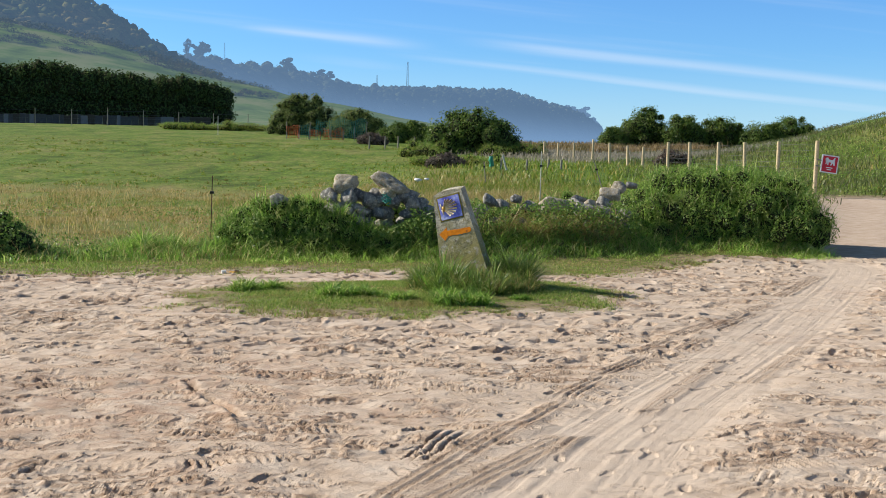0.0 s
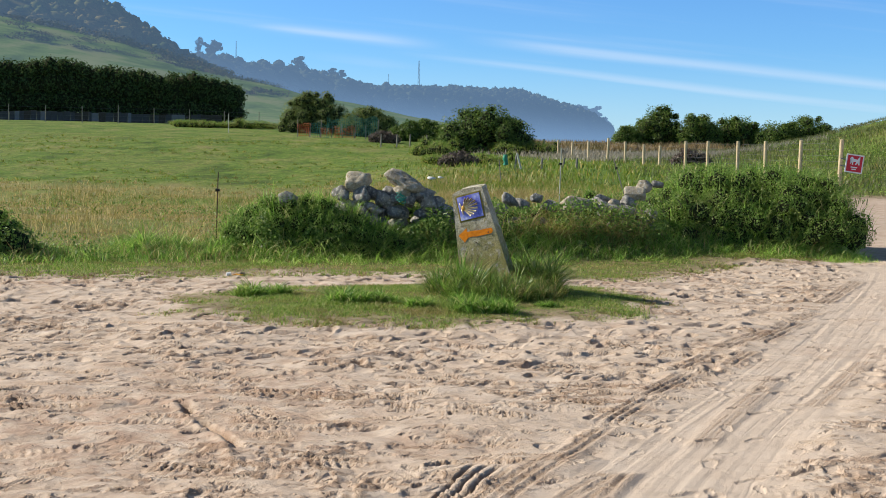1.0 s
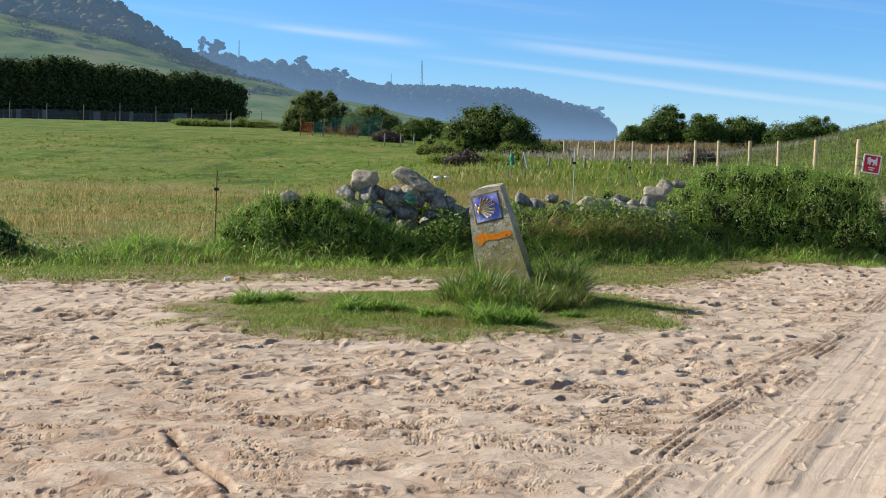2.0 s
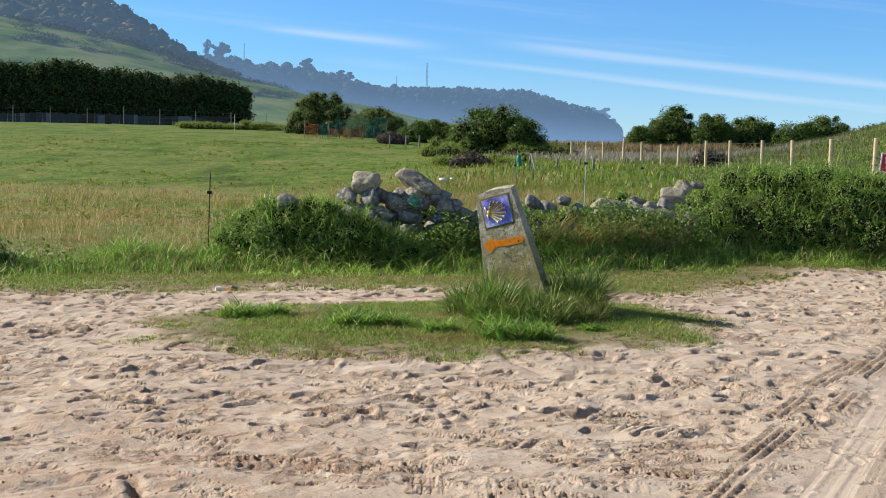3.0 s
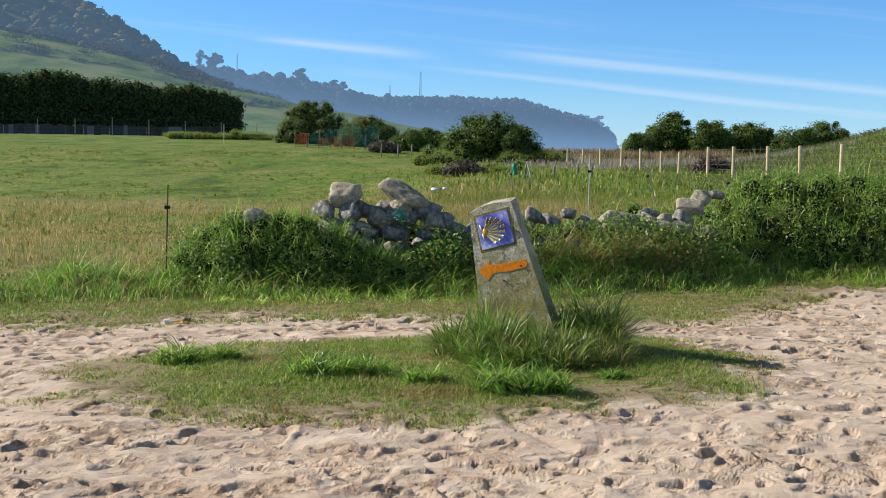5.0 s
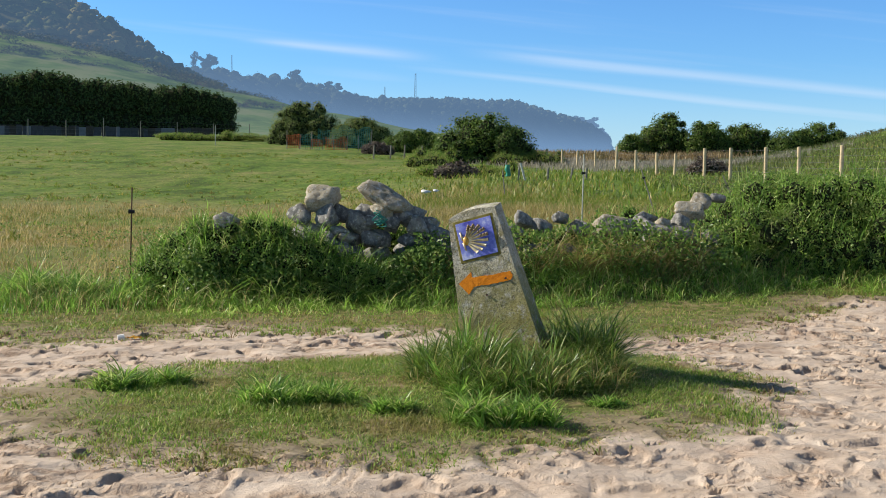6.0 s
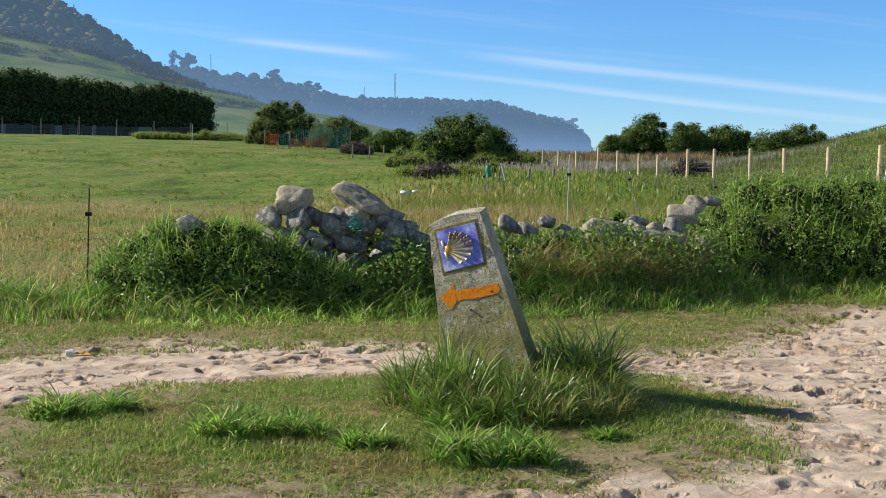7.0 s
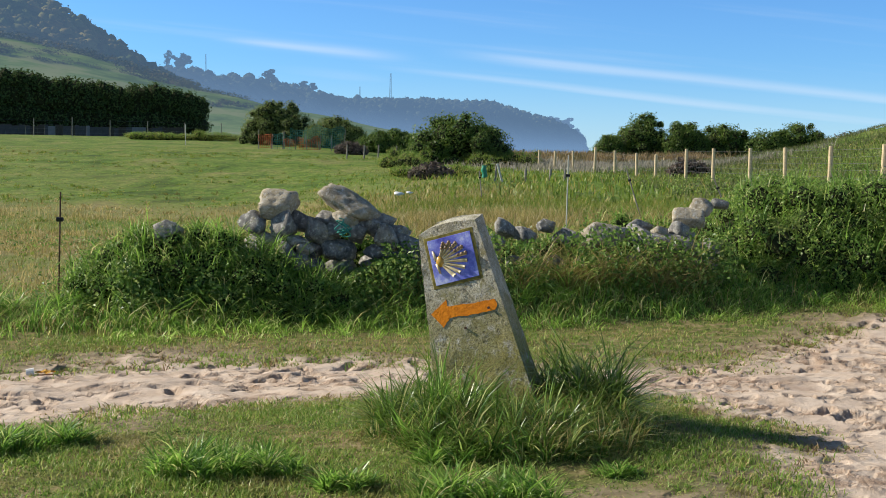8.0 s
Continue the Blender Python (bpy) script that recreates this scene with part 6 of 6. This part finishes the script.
def build_netting():
    """Torn green netting and orange barrier mesh hung on old stakes."""
    r = random.Random(17)
    thing = empty("netting_fence", pose(-11.2, 114.0, float(land(-11.2, 114.0))), "sagging fence of torn green netting and orange barrier mesh", "fence")
    green = plain("green_net", (0.05, 0.22, 0.17), 0.7, 0.2)
    orange = plain("orange_mesh", (0.62, 0.14, 0.05), 0.7, 0.2)
    for k in range(8):
        x = -3.8 + k * 1.06
        part("stake", rod(bmesh.new(), (x, 0.0, -0.3), (x + r.uniform(-0.2, 0.2), 0, r.uniform(1.0, 1.8)), 0.04, 0.035, 6), M_GREYWOOD, thing)
    for x0, x1, z0, z1, mat, cell in ((-3.8, -2.6, 0.1, 1.2, orange, 0.16), (-2.6, -0.9, 0.0, 1.3, green, 0.2), (-1.6, -0.6, 0.2, 0.9, orange, 0.14), (-0.4, 1.6, 0.0, 0.95, orange, 0.13), (0.2, 3.7, 0.2, 1.9, green, 0.17), (-1.0, 0.4, 0.5, 1.5, green, 0.18)):
        bm = bmesh.new()
        nx, nz = int((x1 - x0) / cell), int((z1 - z0) / cell)
        off = r.uniform(-0.12, 0.12)

        def at(i, j):
            x, f = x0 + (x1 - x0) * i / nx, j / nz
            sag = (0.5 * noise.noise(Vector((x * 1.3, off * 40, 0))) + 0.12 * noise.noise(Vector((x * 5, f * 3, 2)))) * f
            return Vector((x, off + 0.08 * math.sin(i * 0.7 + j), z0 + (z1 - z0) * f - sag))
        for i in range(nx + 1):
            for j in range(nz + 1):
                if i < nx:
                    rod(bm, at(i, j), at(i + 1, j), 0.018, None, 3)
                if j < nz:
                    rod(bm, at(i, j), at(i, j + 1), 0.018, None, 3)
        tagged(part("net", bm, mat, thing, "torn plastic mesh"), kind="stuff")


build_netting()


def build_hedge_fence():
    thing = empty("post_fence", pose(-60, 152, 0), "tall thin-post wire fence before the dark hedge", "fence")
    r = random.Random(19)
    tops = []
    for k in range(13):
        x, y = -66 + k * 4.4, 152 + k * 0.9
        z = float(land(x, y))
        tops.append(Vector((x + 60, y - 152, z + 2.0)))
        ob = part("post", rod(bmesh.new(), (0, 0, -0.3), (0, 0, r.uniform(1.9, 2.4)), 0.055, 0.05, 7), M_GREYWOOD, thing)
        ob.matrix_local = pose(x + 60, y - 152, z)
    for k in range(4):
        bm = bmesh.new()
        for a, b in zip(tops, tops[1:]):
            rod(bm, a - Vector((0, 0, 0.1 + 0.5 * k)), b - Vector((0, 0, 0.1 + 0.5 * k)), 0.007, None, 3)
        part("wire", bm, M_WIRE, thing, "galvanised wire")
    thing = empty("sheet_fence", pose(-70, 200, 0), "low fence of patched grey metal and timber sheets", "fence")
    mats = [plain("grey_sheet", (0.045, 0.048, 0.055), 0.6, 0.3, vary=0.3, scale=1.5), plain("pale_sheet", (0.13, 0.14, 0.16), 0.6, 0.3, vary=0.2, scale=1.5), plain("brown_sheet", (0.05, 0.045, 0.04), 0.8, 0.2, vary=0.3, scale=1.5)]
    x = -30.0
    while x < 29:
        w = r.uniform(0.5, 1.3)
        y = x * 0.16
        ob = part("sheet", box(bmesh.new(), w, 0.05, 1.7 * r.uniform(0.8, 1.05), None, 0.02), mats[r.choice((0, 0, 2, 0, 2, 2, 0, 1) if x > -12 else (0, 1, 2, 0, 2, 2, 0, 1))], thing)
        ob.matrix_local = pose(x + w / 2, y, float(land(-70 + x, 200 + y)) + 0.75, r.uniform(-3, 3), r.uniform(-1, 1), 9)
        x += w


build_hedge_fence()


def litter_cup():
    thing = empty("food_wrapper", pose(-3.04, 19.78, float(land(-3.04, 19.78)) + 0.035, 0, 0, 20), "crumpled white and yellow food carton on the sand", "litter")
    bm = rod(bmesh.new(), (-0.09, 0, -0.005), (-0.03, 0, 0.0), 0.030, 0.036, 12)
    part("cup", bm, plain("white_card", (0.75, 0.73, 0.68), 0.6, 0.3, vary=0.1), thing, "white card cup")
    bm = bmesh.new()
    rows = [[bm.verts.new((-0.01 + 0.035 * i, -0.05 + 0.035 * j, 0.012 * math.sin(i * 2.1 + j * 1.3) + 0.0)) for j in range(4)] for i in range(5)]
    for a, b in zip(rows, rows[1:]):
        for s in range(3):
            bm.faces.new((a[s], b[s], b[s + 1], a[s + 1]))
    bmesh.ops.solidify(bm, geom=list(bm.faces) + list(bm.edges) + list(bm.verts), thickness=0.004)
    part("flap", bm, plain("yellow_card", (0.70, 0.42, 0.06), 0.6, 0.3, vary=0.15), thing, "yellow card flap")


litter_cup()


def twine():
    cu = bpy.data.curves.new("rope", "CURVE")
    cu.dimensions, cu.bevel_depth, cu.bevel_resolution = "3D", 0.012, 1
    sp = cu.splines.new("POLY")
    n = 40
    sp.points.add(n - 1)
    for k in range(n):
        a = k * 0.9
        sp.points[k].co = (0.09 * math.sin(a * 1.3) + 0.004 * k, 0.03 * math.cos(a), 0.10 * math.cos(a * 0.7) - 0.004 * k, 1)
    ob = new("rope", cu)
    deps = bpy.context.evaluated_depsgraph_get()
    me = bpy.data.meshes.new_from_object(ob.evaluated_get(deps))
    bpy.data.objects.remove(ob)
    me.materials.clear()
    me.materials.append(plain("teal_twine", (0.05, 0.25, 0.20), 0.8, 0.2))
    ob = new("rope", me)
    ob.matrix_world = pose(-0.98, 23.70, 1.08) @ Matrix.Scale(0.62, 4)
    tagged(ob, "tangle of teal plastic twine caught on the stones", "rope")


twine()
for x, y, s in ((-0.95, 47.0, 0.24), (-0.62, 47.2, 0.16)):
    ob = new("plastic_sheet", boulder("plastic_sheet", 77, s * 1.5, s, s * 0.6, plain("white_plastic", (0.7, 0.7, 0.68), 0.5, 0.4, vary=0.1)))
    ob.matrix_world = pose(x, y, float(land(x, y)) + 0.28)
    tagged(ob, "crumpled white plastic lying in long grass", "litter")


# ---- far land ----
# haze painted as a glow into the materials of the far land
HAZE_GLOW = (0.21, 0.36, 0.60)
M_SLOPE = distance_mat("hill_pasture", [(0.36, (0.075, 0.115, 0.022)), (0.5, (0.14, 0.20, 0.042)), (0.62, (0.215, 0.235, 0.085))], HAZE_GLOW, 0.15, 0.06)
M_HEDGEROW = distance_mat("hill_hedgerow", [(0.3, (0.055, 0.075, 0.028)), (0.5, (0.10, 0.10, 0.045)), (0.7, (0.17, 0.12, 0.06))], HAZE_GLOW, 0.15, 0.15)
M_WOODS = distance_mat("hill_woods", [(0.3, (0.045, 0.065, 0.022)), (0.45, (0.085, 0.10, 0.033)), (0.58, (0.15, 0.125, 0.05)), (0.7, (0.20, 0.17, 0.06))], HAZE_GLOW, 0.2, 0.04)
M_RIDGE = distance_mat("far_woods", [(0.3, (0.02, 0.035, 0.02)), (0.6, (0.06, 0.07, 0.035)), (0.8, (0.13, 0.12, 0.06))], HAZE_GLOW, 0.36, 0.02, (95, 0.42))
M_HEAD = distance_mat("headland_woods", [(0.3, (0.02, 0.03, 0.02)), (0.7, (0.05, 0.055, 0.035))], HAZE_GLOW, 0.5, 0.01, (90, 0.35))


def sheet_under(name, xs, zs, ys, front, mat, label, lumps, cols=160, rows=26, category="hill"):
    """A hillside from a crest line (x, y, z of the crest) falling forward to the plain and back behind."""
    u = np.linspace(0, 1, cols)
    knots = (np.array(xs, float) - xs[0]) / (xs[-1] - xs[0])
    cx, cy, cz = (np.interp(u, knots, v) for v in (xs, ys, zs))
    f = np.linspace(0, 1.25, rows)[None, :]
    rise = np.where(f <= 1, np.sin(np.minimum(f, 1) * np.pi / 2) ** 1.25, np.cos((f - 1) * 2.2))
    reach = cy[:, None] - front * (1 - f)
    X = cx[:, None] * (reach / cy[:, None])
    Z = land(X, reach) * (1 - np.minimum(f, 1)) - 1.0 + cz[:, None] * rise
    Z = Z + (layered(X / lumps, reach / lumps, 3, 171) - 0.5) * lumps * 0.16 * np.minimum(f, 1)
    idx = np.arange(cols * rows).reshape(cols, rows)
    q = np.stack([idx[:-1, :-1], idx[1:, :-1], idx[1:, 1:], idx[:-1, 1:]], -1).reshape(-1, 4)
    v = np.stack([X, reach + 0 * X, Z], -1)
    tagged(new(name, mesh_from(name, v.reshape(-1, 3), q, mat, True)), label, category, kind="structure")
    return v


def canopy(name, v, count, r0, r1, mat, label):
    """Tree crowns over a hillside: sprays of foliage on many small crowns, in one mesh."""
    cols, rows = v.shape[:2]
    i, j = RNG.integers(0, cols - 1, count), RNG.integers(3, rows - 4, count)
    edge = RNG.uniform(0, 1, count) < 0.25
    j = np.where(edge, int(round((rows - 1) / 1.25)), j)
    fi, fj = RNG.uniform(0, 1, count)[:, None], RNG.uniform(0, 1, count)[:, None]
    c = v[i, j] * (1 - fi) * (1 - fj) + v[i + 1, j] * fi * (1 - fj) + v[i, j + 1] * (1 - fi) * fj + v[i + 1, j + 1] * fi * fj
    r = RNG.uniform(r0, r1, count) * np.where(edge, 0.75, 1.0)
    stretch = np.stack([RNG.uniform(0.8, 1.3, count), RNG.uniform(0.8, 1.2, count), RNG.uniform(0.75, 1.3, count)], 1) * r[:, None]
    ball = bmesh.new()
    bmesh.ops.create_icosphere(ball, subdivisions=2, radius=1.0)
    unit = np.array([v.co[:] for v in ball.verts])
    tri = np.array([[v.index for v in f.verts] for f in ball.faces])
    ball.free()
    tri = tri[(unit[:, 2] > -0.35)[tri].all(1) & (unit[:, 1] < 0.5)[tri].all(1)]
    o = np.arange(count)[:, None] * 3.7
    lump = 0.86 + 0.7 * (layered(unit[None, :, 0] * 2.1 + o, unit[None, :, 2] * 2.1 + unit[None, :, 1] * 1.6 + o, 3, 181) - 0.5) + RNG.uniform(-0.12, 0.12, (count, len(unit)))
    body = c[:, None] + unit[None] * lump[..., None] * stretch[:, None]
    f = (tri[None] + (np.arange(count) * len(unit))[:, None, None]).reshape(-1, 3)
    tagged(new(name, mesh_from(name, body.reshape(-1, 3), f, mat, True)), label, "woods", kind="stuff")
    per = 14
    who = np.repeat(np.arange(count), per)
    d = RNG.normal(0, 1, (count * per, 3))
    d[:, 2], d[:, 1] = np.abs(d[:, 2]) - 0.2, -np.abs(d[:, 1]) * 0.7
    d /= np.linalg.norm(d, axis=1)[:, None]
    p = c[who] + d * stretch[who] * RNG.uniform(0.75, 1.05, (count * per, 1))
    tagged(new("foliage", leaves("foliage", p, d, r[who] * RNG.uniform(0.22, 0.42, count * per), mat, 0.8)), "outer sprays of the " + label, "woods", kind="stuff")


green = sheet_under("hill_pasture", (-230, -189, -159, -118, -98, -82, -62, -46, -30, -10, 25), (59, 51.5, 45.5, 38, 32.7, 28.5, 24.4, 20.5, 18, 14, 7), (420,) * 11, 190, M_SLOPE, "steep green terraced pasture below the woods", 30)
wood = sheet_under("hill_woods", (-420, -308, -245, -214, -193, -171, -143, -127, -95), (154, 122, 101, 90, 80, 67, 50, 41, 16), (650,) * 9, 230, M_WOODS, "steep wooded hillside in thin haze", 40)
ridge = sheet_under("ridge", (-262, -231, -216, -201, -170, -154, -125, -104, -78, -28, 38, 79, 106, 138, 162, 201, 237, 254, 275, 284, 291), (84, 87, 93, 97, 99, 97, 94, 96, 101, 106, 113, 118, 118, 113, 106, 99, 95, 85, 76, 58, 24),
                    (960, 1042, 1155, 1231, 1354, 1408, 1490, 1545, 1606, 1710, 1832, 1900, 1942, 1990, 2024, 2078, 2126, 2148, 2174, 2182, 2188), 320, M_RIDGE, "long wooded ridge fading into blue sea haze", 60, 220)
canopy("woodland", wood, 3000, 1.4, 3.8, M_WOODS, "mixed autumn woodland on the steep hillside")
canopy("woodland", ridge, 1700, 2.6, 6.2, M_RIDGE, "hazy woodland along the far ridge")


def hedgerows():
    """Shrubby banks between the terraces of the hill pasture: (x, y) to (x, y), height, thickness, how many."""
    pts, big = [], []
    r = random.Random(23)
    flat = green.reshape(-1, 3)
    for x0, y0, x1, y1, tall, thick, count in ((-129, 341, -115, 336, 0.9, 0.8, 70), (-121, 318, -111, 325, 1.1, 0.9, 90), (-119, 326, -102, 345, 0.6, 0.6, 70), (-104, 323, -97, 330, 0.8, 0.7, 50), (-98, 331, -84, 340, 0.5, 0.6, 50),
                                           (-84, 340, -65, 333, 1.0, 2.4, 150), (-64, 330, -52, 345, 0.8, 0.8, 70), (-54, 297, -45, 312, 1.0, 0.7, 80), (-136, 362, -100, 357, 1.6, 2.0, 160), (-100, 357, -66, 345, 1.8, 2.6, 190)):
        for _ in range(count):
            f = r.random()
            x, y = x0 + (x1 - x0) * f + r.gauss(0, 0.4), y0 + (y1 - y0) * f + r.gauss(0, thick)
            near = np.argsort((flat[:, 0] - x) ** 2 + (flat[:, 1] - y) ** 2)[:4]
            w = 1 / (np.hypot(flat[near, 0] - x, flat[near, 1] - y) + 0.3)
            pts.append((x, y, float((flat[near, 2] * w).sum() / w.sum()) + r.uniform(0, tall)))
            big.append(tall)
    c, big = np.array(pts), np.array(big)
    n = np.repeat(np.arange(len(c)), 12)
    p = c[n] + RNG.normal(0, 0.55, (len(n), 3)) * (1.6, 1.0, 0.45)
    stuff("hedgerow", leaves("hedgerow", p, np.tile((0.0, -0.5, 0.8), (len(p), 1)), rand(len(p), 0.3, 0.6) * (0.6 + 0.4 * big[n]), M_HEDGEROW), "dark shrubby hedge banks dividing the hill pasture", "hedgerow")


hedgerows()


def far_tree(x, y, z, tall, wide, mat, lobes, seed):
    r = random.Random(seed)
    thing = empty("tree", pose(x, y, z), "hazy dark tree standing out on the ridge", "tree", "trees on the skyline")
    ls = []
    for k in range(lobes):
        f = k / max(lobes - 1, 1)
        ls.append((r.uniform(-0.3, 0.3) * wide, r.uniform(-0.3, 0.3) * wide, tall * (0.14 + 0.70 * f), wide * r.uniform(0.25, 0.42) * (1.1 - 0.4 * f), wide * 0.33, tall * r.uniform(0.13, 0.2)))
    p, n = on_lobes(ls, 1500)
    part("crown", leaves("crown", p, n, rand(len(p), wide * 0.08, wide * 0.16), mat), mat, thing)
    part("trunk", rod(bmesh.new(), (0, 0, -3), (0, 0, tall * 0.7), tall * 0.03, tall * 0.012, 7), mat, thing)


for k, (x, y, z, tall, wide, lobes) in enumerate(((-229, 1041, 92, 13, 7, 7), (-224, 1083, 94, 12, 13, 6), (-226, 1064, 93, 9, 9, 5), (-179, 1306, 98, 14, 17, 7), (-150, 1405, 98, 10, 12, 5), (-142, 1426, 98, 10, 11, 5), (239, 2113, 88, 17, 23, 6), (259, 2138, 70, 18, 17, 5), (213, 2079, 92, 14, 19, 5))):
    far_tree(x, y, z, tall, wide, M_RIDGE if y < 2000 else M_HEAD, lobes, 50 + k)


def mast(x, y, z, tall, wide):
    thing = empty("radio_mast", pose(x, y, z), "slender lattice mast on the hazy ridge", "mast", "masts on the ridge")
    for s in (-1, 1):
        part("leg", rod(bmesh.new(), (s * wide / 2, 0, -2), (s * wide / 4, 0, tall), wide * 0.14, wide * 0.1, 5), M_RIDGE, thing)
    bm = bmesh.new()
    for k in range(12):
        a, b = tall * k / 12, tall * (k + 1) / 12
        s = 1 if k % 2 else -1
        rod(bm, (-s * wide * 0.45 * (1 - k / 26), 0, a), (s * wide * 0.45 * (1 - k / 26), 0, b), wide * 0.07, None, 4)
    part("bracing", bm, M_RIDGE, thing)


mast(-57, 1645, 100, 39, 2.6)
mast(-94, 1562, 95, 19, 1.6)
mast(-216, 1148, 92, 20, 1.2)


def farmhouse():
    thing = empty("farmhouse", pose(-219, 1118, 87.5), "small pale farmhouse with a red roof in the haze", "house")
    wall_m = distance_mat("hazy_wall", [(0.3, (0.5, 0.48, 0.45)), (0.7, (0.6, 0.58, 0.55))], HAZE_GLOW, 0.4, 0.2)
    roof_m = distance_mat("hazy_roof", [(0.3, (0.25, 0.09, 0.05)), (0.7, (0.3, 0.12, 0.07))], HAZE_GLOW, 0.4, 0.2)
    part("wall", box(bmesh.new(), 9, 7, 6, pose(0, 0, 3)), wall_m, thing)
    bm = bmesh.new()
    v = [bm.verts.new(q) for q in ((-5, -4, 6), (5, -4, 6), (5, 4, 6), (-5, 4, 6), (-5, 0, 8.5), (5, 0, 8.5))]
    for q in ((0, 1, 5, 4), (2, 3, 4, 5), (0, 4, 3), (1, 2, 5), (0, 3, 2, 1)):
        bm.faces.new([v[k] for k in q])
    part("roof", bm, roof_m, thing)


farmhouse()
